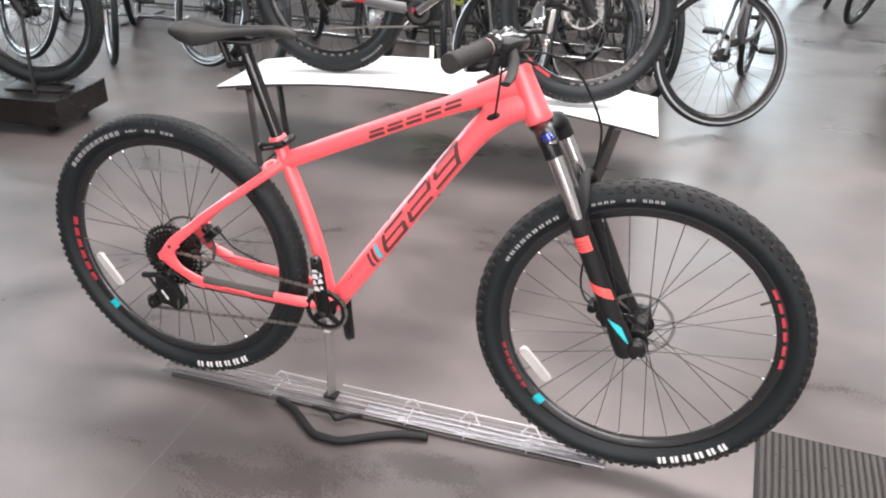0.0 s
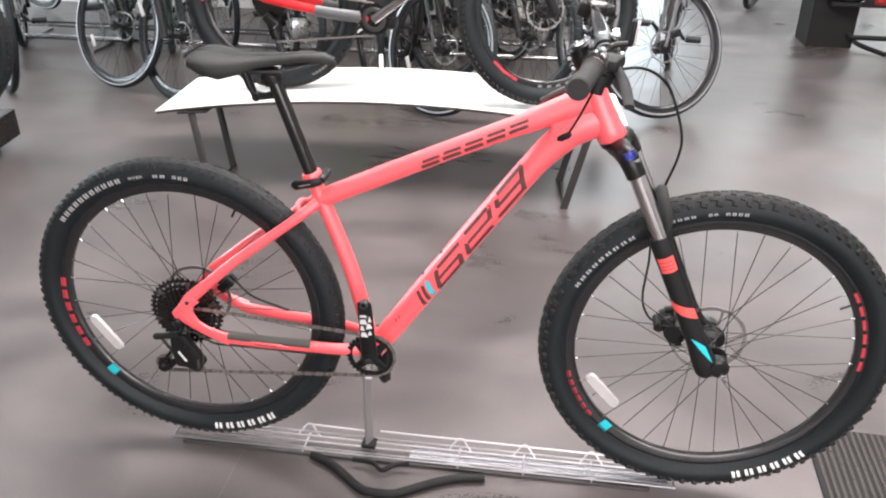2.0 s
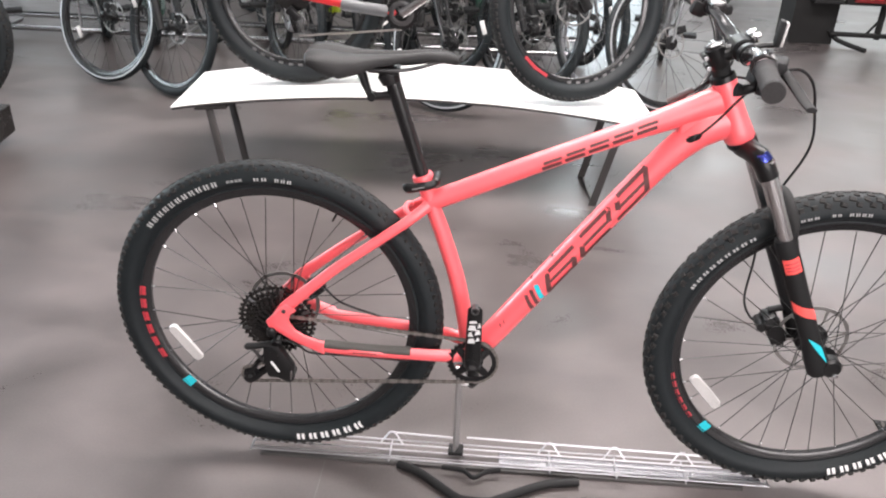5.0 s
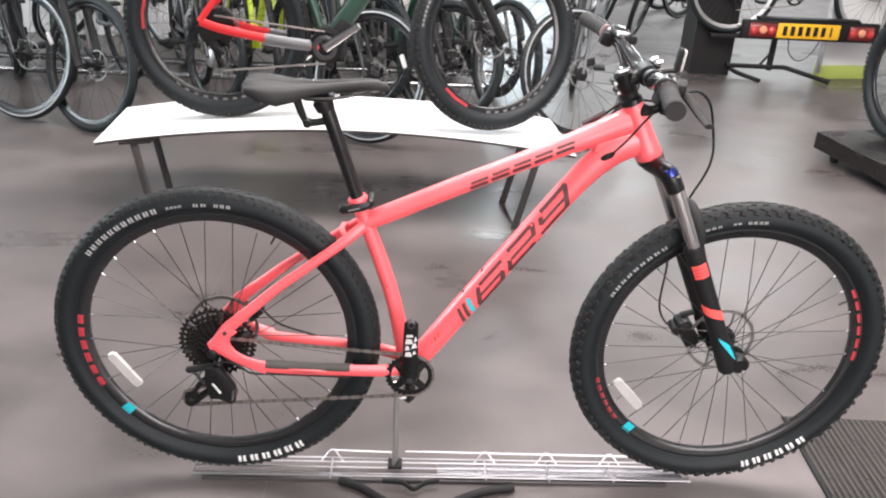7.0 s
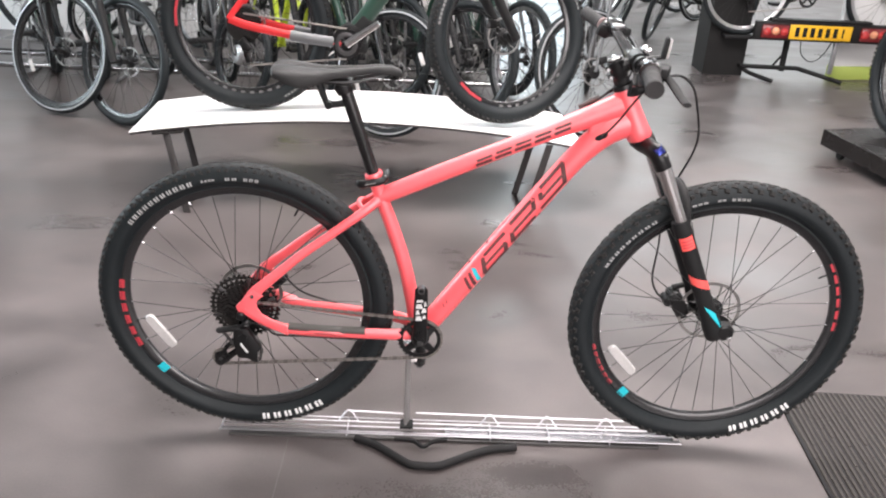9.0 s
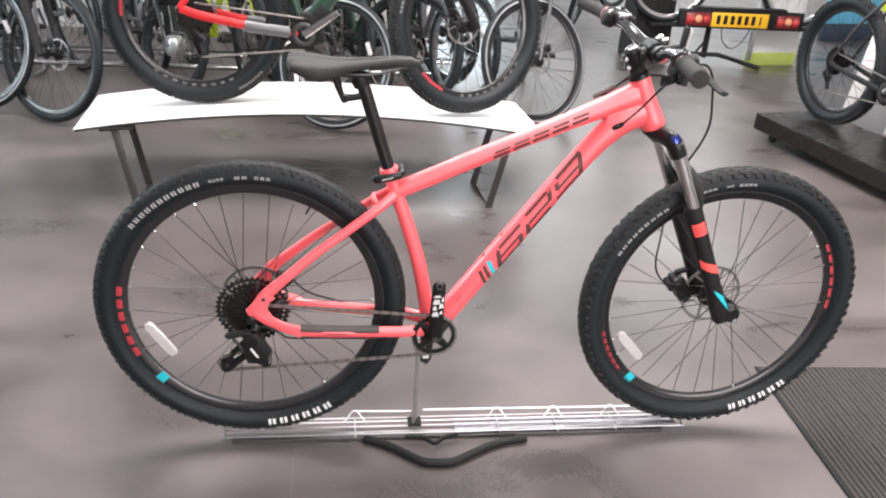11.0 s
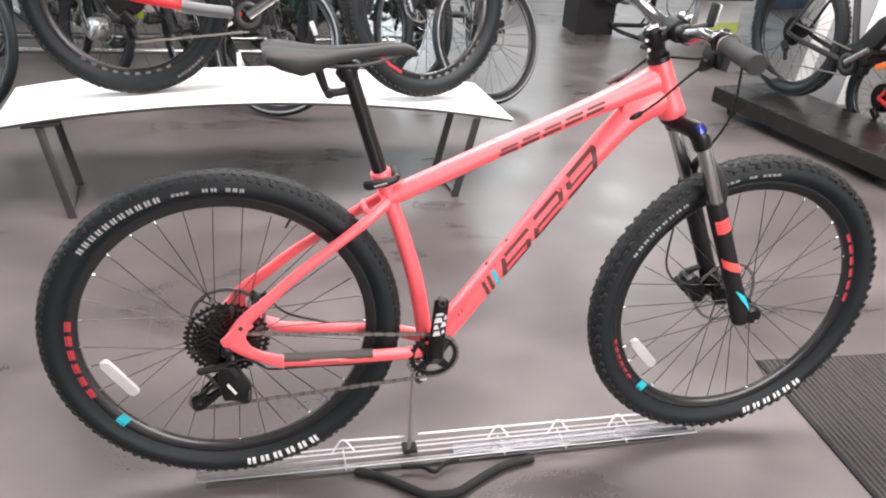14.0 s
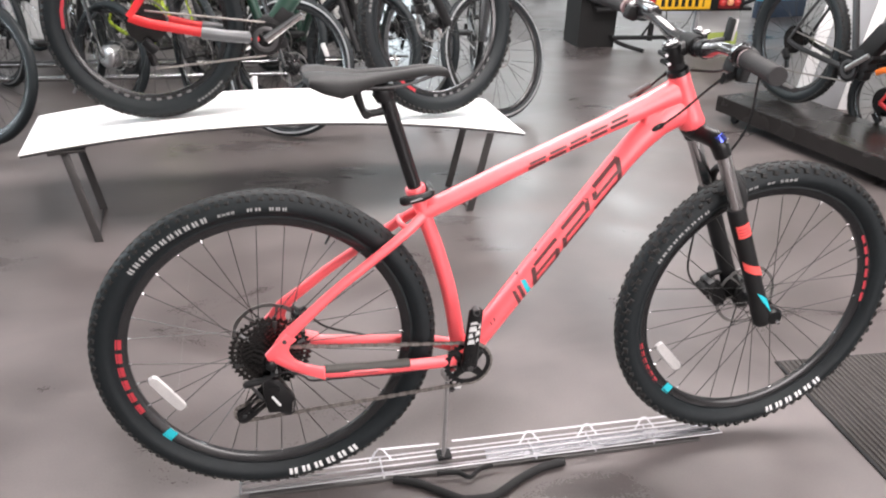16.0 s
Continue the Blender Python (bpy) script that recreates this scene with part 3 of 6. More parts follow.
def platform(m, length, depth, high, label):
    """A low dark display platform; its near corner at the origin, running along x and y."""
    ob = thing("display_platform", label, "platform", m, group="display platforms")
    part("deck", block(bmesh.new(), (length, depth, high - 0.055), pose(length / 2, depth / 2, 0.055 + (high - 0.055) / 2), 0.004), PLATFORM, ob, smooth=False)
    for x in (0.10, length - 0.10):
        for y in (0.07, depth - 0.07):
            bm = lathe(bmesh.new(), [(0.008, -0.012), (0.024, -0.012), (0.026, -0.009), (0.026, 0.009), (0.024, 0.012), (0.008, 0.012)], 16)
            block(bm, (0.03, 0.03, 0.02), pose(0, 0, 0.032))
            part("castor", bm, MATT, ob, at=Matrix.Translation((x, y, 0.026)))
    return ob


platform(pose(2.611, 2.61, 0, 0, 0, -78.5), 1.9, 0.46, 0.145, "low black laminate display platform on castors")
platform(pose(-3.142, 1.27, 0, 0, 0, 6.5), 1.5, 0.42, 0.18, "low dark display platform on castors, under a fat-tyred bike")

# ---- the coral bicycle ----
HUB_Z = 0.403
REAR, FRONT = Vector((0, 0, HUB_Z)), Vector((1.172, -0.002, HUB_Z))
BB = Vector((0.434, 0, 0.339))
DOWN = Vector((0.420, 0, -0.9075))  # along the fork, from the stem to the axle
HEAD_TOP = Vector((0.866, 0, 0.978))

bike = thing("mountain_bike", "coral red hardtail mountain bike with black fork, on a stand", "bicycle")


def print_y(r, R=0.365, w=0.027):
    return tyre_y(R, w, 0.312, r) + 0.0009


def sidewall(rim, name, a0, a1, r, high, count, R, w, mat=WHITE, label=""):
    return glyph_arc(rim, name, a0, a1, r, high, count, lambda q: -print_y(q, R, w), mat, gap=0.24, label=label, bars=2)


REAR_KNOBS = ([(-1.0, 0.0, 0.013, 0.010, 0.2), (-0.55, 0.5, 0.015, 0.008, 0.3), (-0.16, 0.0, 0.016, 0.006, 0.0), (0.16, 0.5, 0.016, 0.006, 0.0), (0.55, 0.0, 0.015, 0.008, -0.3), (1.0, 0.5, 0.013, 0.010, -0.2)], 108, 0.0022)
FRONT_KNOBS = ([(-1.10, 0.0, 0.016, 0.013, 0.15), (-0.64, 0.5, 0.017, 0.012, 0.25), (-0.20, 0.0, 0.019, 0.012, 0.1), (0.20, 0.5, 0.019, 0.012, -0.1), (0.64, 0.0, 0.017, 0.012, -0.25), (1.10, 0.5, 0.016, 0.013, -0.15)], 82, 0.0038)

rear = wheel("rear_wheel", bike, 0.368, 0.027, 0.313, Matrix.Translation(REAR), REAR_KNOBS, 32, (0.080, 0.045), phase=2.2, seg=96)
front = wheel("front_wheel", bike, 0.371, 0.028, 0.313, Matrix.Translation(FRONT) @ Matrix.Rotation(radians(1.2), 4, "Z"), FRONT_KNOBS, 32, (0.082, 0.040), phase=-1.3, seg=96, lace=3)
for rim, R, w, marks in (
        (rear, 0.365, 0.027, [(-86.5, -56.0, 0.0165, 6), (141.2, 107.5, 0.0115, 11), (104.5, 98.5, 0.006, 4), (95, 89.5, 0.007, 2), (87.5, 81, 0.008, 3)]),
        (front, 0.367, 0.028, [(-75, -45, 0.0165, 6), (154, 125, 0.0078, 9), (113, 104, 0.006, 4), (100.5, 97, 0.006, 2), (95, 87, 0.007, 4)])):
    for a0, a1, high, count in marks:
        sidewall(rim, "sidewall_print", a0, a1, 0.334, high, count, R, w, SIDEWALL_WHITE if high < 0.015 else WHITE, label="white print on the tyre sidewall")
for rim, arcs, refl in ((rear, [(169, 207)], (202.2, 0.238)), (front, [(-166, -140), (-5, 34)], (209.4, 0.251))):
    for a0, a1 in arcs:
        glyph_arc(rim, "rim_print", a0, a1, 0.3080 if a0 < -100 else 0.3062, 0.0080 if a0 < -100 else (0.0125 if rim is rear else 0.0095), 6, (-0.0100, -0.0108), RED, gap=0.30, label="red print on the black rim")
    a = {rear: -138.5, front: -132.5}[rim]
    glyph_arc(rim, "rim_patch", a - 2.3, a + 2.3, 0.3010, 0.0235, 1, (-0.0093, -0.0109), TEAL, gap=0, label="teal patch on the black rim")
    bm = bmesh.new()  # a long plate, rounded at its ends, with a rib across
    outline = [(-0.006, -0.053), (0.006, -0.053), (0.0115, -0.046), (0.0125, -0.006), (0.0125, 0.006), (0.0115, 0.046), (0.006, 0.053), (-0.006, 0.053), (-0.0115, 0.046), (-0.0125, 0.006), (-0.0125, -0.006), (-0.0115, -0.046)]
    lo = [bm.verts.new((x, -0.008, z)) for x, z in outline]
    hi = [bm.verts.new((x * 0.86, -0.0155, z * 0.96)) for x, z in outline]
    bm.faces.new(lo)
    bm.faces.new(hi[::-1])
    for k in range(12):
        bm.faces.new((lo[k], hi[k], hi[(k + 1) % 12], lo[(k + 1) % 12]))
    bmesh.ops.recalc_face_normals(bm, faces=bm.faces)
    ang, rad = refl
    part("wheel_reflector", bm, REFLECT, rim, "white plastic spoke reflector", smooth=False, at=spin(ang) @ Matrix.Translation((rad, 0, 0)) @ Matrix.Rotation(radians(-12), 4, "Y"))
    bm = tube(bmesh.new(), [(0.268, 0, 0), (0.296, 0, 0)], [0.0025, 0.003], 8)
    part("valve", bm, BLACK, rim, at=spin(27 if rim is front else 62))


def oval(pts, r, n=6, seg=20):
    return tube(bmesh.new(), curve(pts, n), r, seg)


# frame: one welded piece, tube by tube
part("top_tube", oval([(0.318, 0, 0.693), (0.366, 0, 0.715), (0.493, 0, 0.774), (0.607, 0, 0.826), (0.720, 0, 0.876), (0.800, 0, 0.911), (0.868, 0, 0.941)], [(0.017, 0.019), (0.018, 0.0205), (0.019, 0.0205), (0.020, 0.0190), (0.021, 0.0200), (0.022, 0.0245), (0.023, 0.030)]), CORAL, bike)
part("down_tube", oval([(0.440, 0, 0.338), (0.494, 0, 0.415), (0.574, 0, 0.530), (0.684, 0, 0.685), (0.772, 0, 0.806), (0.820, 0, 0.860), (0.855, 0, 0.888), (0.897, 0, 0.905)], [(0.030, 0.024), (0.027, 0.0262), (0.0255, 0.0268), (0.025, 0.0262), (0.0255, 0.0262), (0.026, 0.030), (0.025, 0.034), (0.022, 0.034)]), CORAL, bike)
part("seat_tube", oval([(0.432, 0, 0.332), (0.422, 0, 0.358), (0.409, 0, 0.433), (0.390, 0, 0.520), (0.360, 0, 0.616), (0.336, 0, 0.683), (0.315, 0, 0.744)], [(0.026, 0.018), (0.022, 0.0175), (0.019, 0.0175), (0.018, 0.0172), (0.0172, 0.0168), (0.0168, 0.0160), (0.0165, 0.0160)]), CORAL, bike)
bm = tube(bmesh.new(), [HEAD_TOP + DOWN * d for d in (-0.002, 0.004, 0.02, 0.060, 0.100, 0.118, 0.122)], [0.0215, 0.0230, 0.0225, 0.0240, 0.0270, 0.0292, 0.0270], 24)
part("head_tube", bm, CORAL, bike)
bm = bmesh.new()  # web where the two tubes meet behind the head
web = [(0.796, 0.876), (0.806, 0.862), (0.880, 0.880), (0.885, 0.945), (0.800, 0.905)]
lo, hi = [bm.verts.new((x, -0.0165, z)) for x, z in web], [bm.verts.new((x, 0.0165, z)) for x, z in web]
bm.faces.new(lo)
bm.faces.new(hi[::-1])
for k in range(5):
    bm.faces.new((lo[k], hi[k], hi[(k + 1) % 5], lo[(k + 1) % 5]))
bmesh.ops.recalc_face_normals(bm, faces=bm.faces)
bmesh.ops.bevel(bm, geom=list(bm.edges), offset=0.006, segments=3, affect="EDGES", profile=0.5)
part("gusset", bm, CORAL, bike)
bm = lathe(bmesh.new(), [(0.0225, -0.036), (0.0245, -0.034), (0.0245, 0.034), (0.0225, 0.036)], 28)
part("bottom_bracket_shell", bm, CORAL, bike, at=Matrix.Translation(BB))
for s in (-1, 1):
    bm = lathe(bmesh.new(), [(0.012, 0.0365 * s), (0.0235, 0.0365 * s), (0.0240, 0.0385 * s), (0.0235, 0.0420 * s), (0.012, 0.0425 * s)], 28)
    bmesh.ops.recalc_face_normals(bm, faces=bm.faces)
    part("bearing_cup", bm, BLACK, bike, at=Matrix.Translation(BB))
for s in (-1, 1):
    seat = [(0.328, 0.018 * s, 0.698), (0.284, 0.034 * s, 0.664), (0.202, 0.045 * s, 0.603), (0.143, 0.052 * s, 0.559), (0.084, 0.060 * s, 0.508), (0.036, 0.067 * s, 0.466), (0.012, 0.071 * s, 0.436)]
    part("seat_stay", oval(seat, [(0.008, 0.012), (0.008, 0.011), (0.0080, 0.0108), (0.0080, 0.0112), (0.0080, 0.0122), (0.0065, 0.0140), (0.005, 0.012)], 5, 14), CORAL, bike)
    chain_stay = [(0.010, 0.071 * s, 0.420), (0.045, 0.070 * s, 0.394), (0.080, 0.067 * s, 0.376), (0.115, 0.064 * s, 0.365), (0.20, 0.059 * s, 0.358), (0.325, 0.049 * s, 0.351), (0.376, 0.042 * s, 0.347), (0.428, 0.024 * s, 0.340)]
    part("chain_stay", oval(chain_stay, [(0.005, 0.012), (0.0065, 0.013), (0.008, 0.0130), (0.009, 0.0145), (0.009, 0.0150), (0.009, 0.0155), (0.012, 0.017)], 5, 14), CORAL, bike)
    bm = bmesh.new()  # dropout plate, open towards the wheel between the two stays
    plate = [(-0.011, 0.428), (0.006, 0.447), (0.034, 0.474), (0.055, 0.458), (0.043, 0.448), (0.038, 0.436), (0.040, 0.424), (0.050, 0.408), (0.072, 0.394), (0.110, 0.381), (0.112, 0.352), (0.070, 0.370), (0.036, 0.388), (0.012, 0.404), (-0.006, 0.414)]
    lo, hi = [bm.verts.new((x, 0.0665 * s, z)) for x, z in plate], [bm.verts.new((x, 0.0755 * s, z)) for x, z in plate]
    bm.faces.new(lo)
    bm.faces.new(hi[::-1])
    for k in range(len(plate)):
        bm.faces.new((lo[k], hi[k], hi[(k + 1) % len(plate)], lo[(k + 1) % len(plate)]))
    bmesh.ops.recalc_face_normals(bm, faces=bm.faces)
    bmesh.ops.bevel(bm, geom=[e for e in bm.edges if abs(e.verts[0].co.y - e.verts[1].co.y) < 1e-5], offset=0.0025, segments=2, affect="EDGES", profile=0.5)
    part("dropout", bm, CORAL, bike)
    bm = lathe(bmesh.new(), [(0.0045, -0.003), (0.0045, 0.003), (0.0, 0.003)], 12)
    part("dropout_bolt", bm, DARK_STEEL, bike, at=Matrix.Translation((0.030, 0.0755 * s, 0.458)))
bm = tube(bmesh.new(), curve([(0.296, -0.034, 0.672), (0.283, -0.02, 0.681), (0.280, 0, 0.683), (0.283, 0.02, 0.681), (0.296, 0.034, 0.672)], 5), (0.007, 0.006), 10, ref=(0, 0, 1))
part("stay_bridge", bm, CORAL, bike)
# guard and print on the driveside chain stay
bm = tube(bmesh.new(), [(0.112, -0.0645, 0.3735), (0.20, -0.0595, 0.3655), (0.298, -0.0522, 0.3600)], (0.0108, 0.0098), 14)
part("chain_stay_guard", bm, GREY_GUARD, bike, "dull grey chain stay guard")
bm = tube(bmesh.new(), [(0.154, -0.0625, 0.3580), (0.168, -0.0618, 0.3620), (0.232, -0.0576, 0.3575), (0.246, -0.0566, 0.3535)], [(0.0090, 0.006), (0.0118, 0.0105), (0.0118, 0.0105), (0.0090, 0.006)], 14)
part("stay_panel", bm, CORAL, bike, "coral raised panel in the guard")
part("stay_line", tube(bmesh.new(), [(0.174, -0.0738, 0.3615), (0.226, -0.0698, 0.3580)], (0.0006, 0.0010), 6), DARK_DECAL, bike)


def on_tube(name, a, b, ry, rv, strokes, mat, label=""):
    """Flat strokes laid on the driveside of a tube from a to b. A stroke: (u0, v0, u1, v1, half width) in metres."""
    a, b = Vector(a), Vector(b)
    d = (b - a).normalized()
    up = Vector((-d.z, 0, d.x))
    bm = bmesh.new()
    for u0, v0, u1, v1, hw in strokes:
        p, q = Vector((u0, v0)), Vector((u1, v1))
        n = max(2, int((q - p).length / 0.006))
        t = (q - p).normalized()
        side = Vector((-t.y, t.x)) * hw
        p, q = p - t * hw * 0.9, q + t * hw * 0.9
        grid = []
        for i in range(n + 1):
            row = []
            for k in range(-1, 2):
                c = p.lerp(q, i / n) + side * k
                v = max(-0.985, min(0.985, c.y / rv))
                row.append(bm.verts.new(a + d * c.x + up * (v * rv) + Vector((0, -ry * math.sqrt(1 - v * v) - 0.0011, 0))))
            grid.append(row)
        for g, h in zip(grid, grid[1:]):
            for k in range(2):
                bm.faces.new((g[k], g[k + 1], h[k + 1], h[k]))
    return part(name, bm, mat, bike, label)


DIGITS = {"6": [(1, 1, .1, 1), (0, .9, 0, .1), (0, 0, 1, 0), (1, .1, 1, .45), (1, .5, .1, .5)],
          "2": [(0, 1, .9, 1), (1, .95, 1, .55), (1, .5, .1, .5), (0, .45, 0, .05), (0, 0, 1, 0)],
          "9": [(1, .5, .1, .5), (0, .55, 0, .95), (.05, 1, 1, 1), (1, .95, 1, .05), (.95, 0, 0, 0)]}
DT_A, DT_B = (0.494, 0, 0.4145), (0.772, 0, 0.8065)
strokes = []
for k, ch in enumerate("629"):
    for x0, y0, x1, y1 in DIGITS[ch]:
        q = [(0.151 + 0.1085 * k + 0.080 * x + 0.030 * (y - 0.5), 0.0335 * (y - 0.5) + 0.0028 * k - 0.001) for x, y in ((x0, y0), (x1, y1))]
        thick = 0.0030 if abs(y0 - y1) < 0.02 else 0.0052
        strokes.append((*q[0], *q[1], thick))
on_tube("model_number", DT_A, DT_B, 0.0257, 0.0268, strokes, DARK_DECAL, "dark 629 number on the down tube")
on_tube("tube_stripe", DT_A, DT_B, 0.0262, 0.0268, [(0.083 + k * 0.0165, -0.0135, 0.096 + k * 0.0165, 0.0125, 0.0042) for k in range(2)], DARK_DECAL)
on_tube("tube_patch", DT_A, DT_B, 0.0262, 0.0268, [(0.1165, -0.012, 0.1285, 0.0115, 0.0052)], TEAL, "teal patch on the down tube")
on_tube("tube_stripe", DT_A, DT_B, 0.0272, 0.0268, [(0.004 + k * 0.012, 0.008, 0.008 + k * 0.012, 0.013, 0.0012) for k in range(2)], DARK_DECAL)
TT_A, TT_B = (0.366, 0, 0.7155), (0.765, 0, 0.8965)
bars = []
for k in range(5):  # five blocks of two plain bars, one above the other
    u, v = 0.200 + 0.0475 * k, -0.002 + 0.0011 * k
    bars += [(u, v - 0.0048, u + 0.033, v - 0.0048, 0.0036), (u + 0.005, v + 0.0052, u + 0.038, v + 0.0052, 0.0028)]
on_tube("tube_print", TT_A, TT_B, 0.0206, 0.0200, bars, DARK_DECAL, "dark plain bars printed on the top tube")
# cable guides under the down tube and bottle bosses on it
for x, z in ((0.784, 0.790), (0.703, 0.674), (0.590, 0.590), (0.551, 0.535)):
    bm = lathe(bmesh.new(), [(0.0035, -0.005), (0.0045, -0.004), (0.0045, 0.004), (0.003, 0.006)], 10, axis="z")
    part("boss", bm, BLACK, bike, at=Matrix.Translation((x, -0.004, z)) @ Matrix.Rotation(radians(-40), 4, "Y"))

# seat post, clamp and saddle
POST_LOW, POST_TOP = Vector((0.3215, 0, 0.725)), Vector((0.2500, 0, 0.950))
part("seat_post", tube(bmesh.new(), [POST_LOW, POST_TOP], 0.0148, 24), POST_BLACK, bike)
d = (POST_TOP - POST_LOW).normalized()
part("seat_clamp", tube(bmesh.new(), [POST_LOW + d * q for q in (0.010, 0.014, 0.030, 0.034)], [0.0195, 0.0215, 0.0215, 0.0195], 24), CORAL, bike)
bm = tube(bmesh.new(), curve([(0.2795, -0.024, 0.7365), (0.286, -0.029, 0.738), (0.304, -0.0315, 0.7415), (0.324, -0.031, 0.7455), (0.340, -0.027, 0.7500)], 4), [(0.0060, 0.0090), (0.0070, 0.0110), (0.0060, 0.0090), (0.0060, 0.0090), (0.0060, 0.0080)], 14)
part("clamp_lever", bm, BLACK, bike, "black quick-release lever")
bm = tube(bmesh.new(), [(0.341, -0.029, 0.752), (0.341, -0.025, 0.752), (0.341, 0.020, 0.752), (0.341, 0.024, 0.752)], [0.0060, 0.0085, 0.0085, 0.0060], 14, ref=(0, 0, 1))
part("clamp_nut", bm, BLACK, bike)
part("clamp_slot", block(bmesh.new(), (0.026, 0.002, 0.004), pose(0.308, -0.0372, 0.7425, 0, -14, 2), 0.0), STANCHION, bike, smooth=False)
bm = tube(bmesh.new(), curve([(0.250, 0, 0.942), (0.243, 0, 0.960), (0.238, 0, 0.968)], 3), [(0.016, 0.018), (0.018, 0.022), (0.016, 0.016)], 14)
block(bm, (0.060, 0.048, 0.012), pose(0.236, 0, 0.970, 0, 3, 0), 0.004)
tube(bm, [(0.258, 0, 0.922), (0.232, 0, 0.916), (0.212, 0, 0.914)], [0.009, 0.0075, 0.0085], 12)
tube(bm, [(0.212, -0.010, 0.914), (0.212, 0.010, 0.914)], 0.0085, 12, ref=(0, 0, 1))
tube(bm, [(0.210, 0, 0.910), (0.200, 0, 0.936), (0.188, 0, 0.973)], [(0.008, 0.006), (0.010, 0.008), (0.012, 0.010)], 12)
part("saddle_clamp", bm, BLACK, bike)
bm = bmesh.new()
for s in (-1, 1):
    tube(bm, curve([(0.118, 0.034 * s, 0.985), (0.17, 0.024 * s, 0.974), (0.27, 0.022 * s, 0.973), (0.345, 0.010 * s, 0.990)], 5), 0.0035, 8)
part("saddle_rail", bm, DARK_STEEL, bike)


def saddle(parent, mat, lift=0.0, m=None):
    """A long sports saddle: nose ahead, wide and turned up at the tail, with deep skirts."""
    bm = bmesh.new()
    rings = []
    table = [(0.092, 0.040, 1.000, 0.008), (0.100, 0.062, 1.004, 0.014), (0.125, 0.070, 1.005, 0.023), (0.160, 0.066, 1.001, 0.028), (0.190, 0.052, 0.998, 0.022), (0.225, 0.037, 0.999, 0.014), (0.275, 0.026, 1.003, 0.0115), (0.320, 0.022, 1.008, 0.0115), (0.352, 0.019, 1.007, 0.0125), (0.370, 0.013, 1.000, 0.011), (0.377, 0.004, 0.991, 0.004)]
    for x, w, z, skirt in table:
        row = []
        for k in range(33):
            a = math.pi * (1.15 * k / 32 - 0.075)
            c, sn = math.cos(a), math.sin(a)
            y = w * math.copysign(abs(c) ** 0.7, c)
            zz = z - skirt + skirt * max(-0.35, math.copysign(abs(sn) ** 0.75, sn))
            zz -= 0.011 * math.exp(-(y / 0.007) ** 2) * max(0.0, min(1.0, (x - 0.085) / 0.02, (0.335 - x) / 0.03))
            row.append(bm.verts.new((x, y, zz + lift)))
        rings.append(row)
    for a, b in zip(rings, rings[1:]):
        for k in range(32):
            bm.faces.new((a[k], a[k + 1], b[k + 1], b[k]))
        bm.faces.new((a[32], a[0], b[0], b[32]))
    bm.faces.new(rings[0])
    bm.faces.new(rings[-1][::-1])
    bmesh.ops.recalc_face_normals(bm, faces=bm.faces)
    return part("saddle", bm, mat, parent, "dark grey padded saddle", at=m)


saddle(bike, LEATHERETTE)

# fork


def along(d, y=0.0, ahead=0.0):
    """A place d metres down the steering axis from the top of the head tube, y aside, ahead of the axis."""
    p = HEAD_TOP + DOWN * d
    return p + Vector((0.9075, 0, 0.420)) * ahead + Vector((0, y, 0))


bm = tube(bmesh.new(), [along(0.122), along(0.130), along(0.138)], [0.0265, 0.027, 0.022], 24)
part("headset", bm, BLACK, bike)
bm = bmesh.new()
tube(bm, curve([along(0.186, -0.066, 0.022), along(0.150, -0.060, 0.019), along(0.140, -0.030, 0.010), along(0.138, 0, 0.004), along(0.140, 0.030, 0.010), along(0.150, 0.060, 0.019), along(0.186, 0.066, 0.022)], 5), [(0.019, 0.019), (0.020, 0.022), (0.020, 0.020), (0.024, 0.019), (0.020, 0.020), (0.020, 0.022), (0.019, 0.019)], 18, ref=(0.9075, 0, 0.420))
part("fork_crown", bm, BLACK, bike, "satin black fork crown")
axle = FRONT
for s in (-1, 1):
    top, low = along(0.150, 0.066 * s, 0.023), along(0.42, 0.066 * s, 0.023)
    part("stanchion", tube(bmesh.new(), [top, low], 0.0162, 24), STANCHION, bike, "polished steel fork stanchion")
    tip = Vector((axle.x - 0.012, 0.068 * s, axle.z - 0.018))
    start = along(0.322, 0.066 * s, 0.021)
    dd = (tip - start)
    leg = tube(bmesh.new(), [start + dd * q for q in (0, 0.015, 0.06, 0.35, 0.72, 0.88, 0.97, 1.0)], [0.0185, 0.0205, 0.0212, 0.0205, 0.0200, (0.018, 0.024), (0.017, 0.024), (0.012, 0.018)], 24)
    part("fork_leg", leg, MATT, bike, "matt black lower fork leg")
    bm = lathe(bmesh.new(), [(0.0, -0.012), (0.017, -0.011), (0.022, -0.005), (0.022, 0.016), (0.018, 0.022)], 20)
    part("axle_cap", bm, BLACK, bike, at=Matrix.Translation((axle.x + 0.004, 0.074 * s, axle.z + 0.004)))
    part("axle_bolt", lathe(bmesh.new(), [(0.0, -0.005), (0.0045, -0.004), (0.006, 0.0)], 12), STEEL, bike, at=Matrix.Translation((axle.x + 0.012, 0.086 * s, axle.z - 0.008)))
    cap = lathe(bmesh.new(), [(0.0, -0.004), (0.011, -0.003), (0.014, 0.004), (0.016, 0.010)][::-1], 18, axis="z")
    part("fork_cap", cap, BLUE if s < 0 else BLACK, bike, "blue anodised damper knob" if s < 0 else "", at=Matrix.Translation(along(0.136, 0.066 * s, 0.021)) @ Matrix.Rotation(radians(-24.8), 4, "Y") @ Matrix.Rotation(radians(180), 4, "X"))
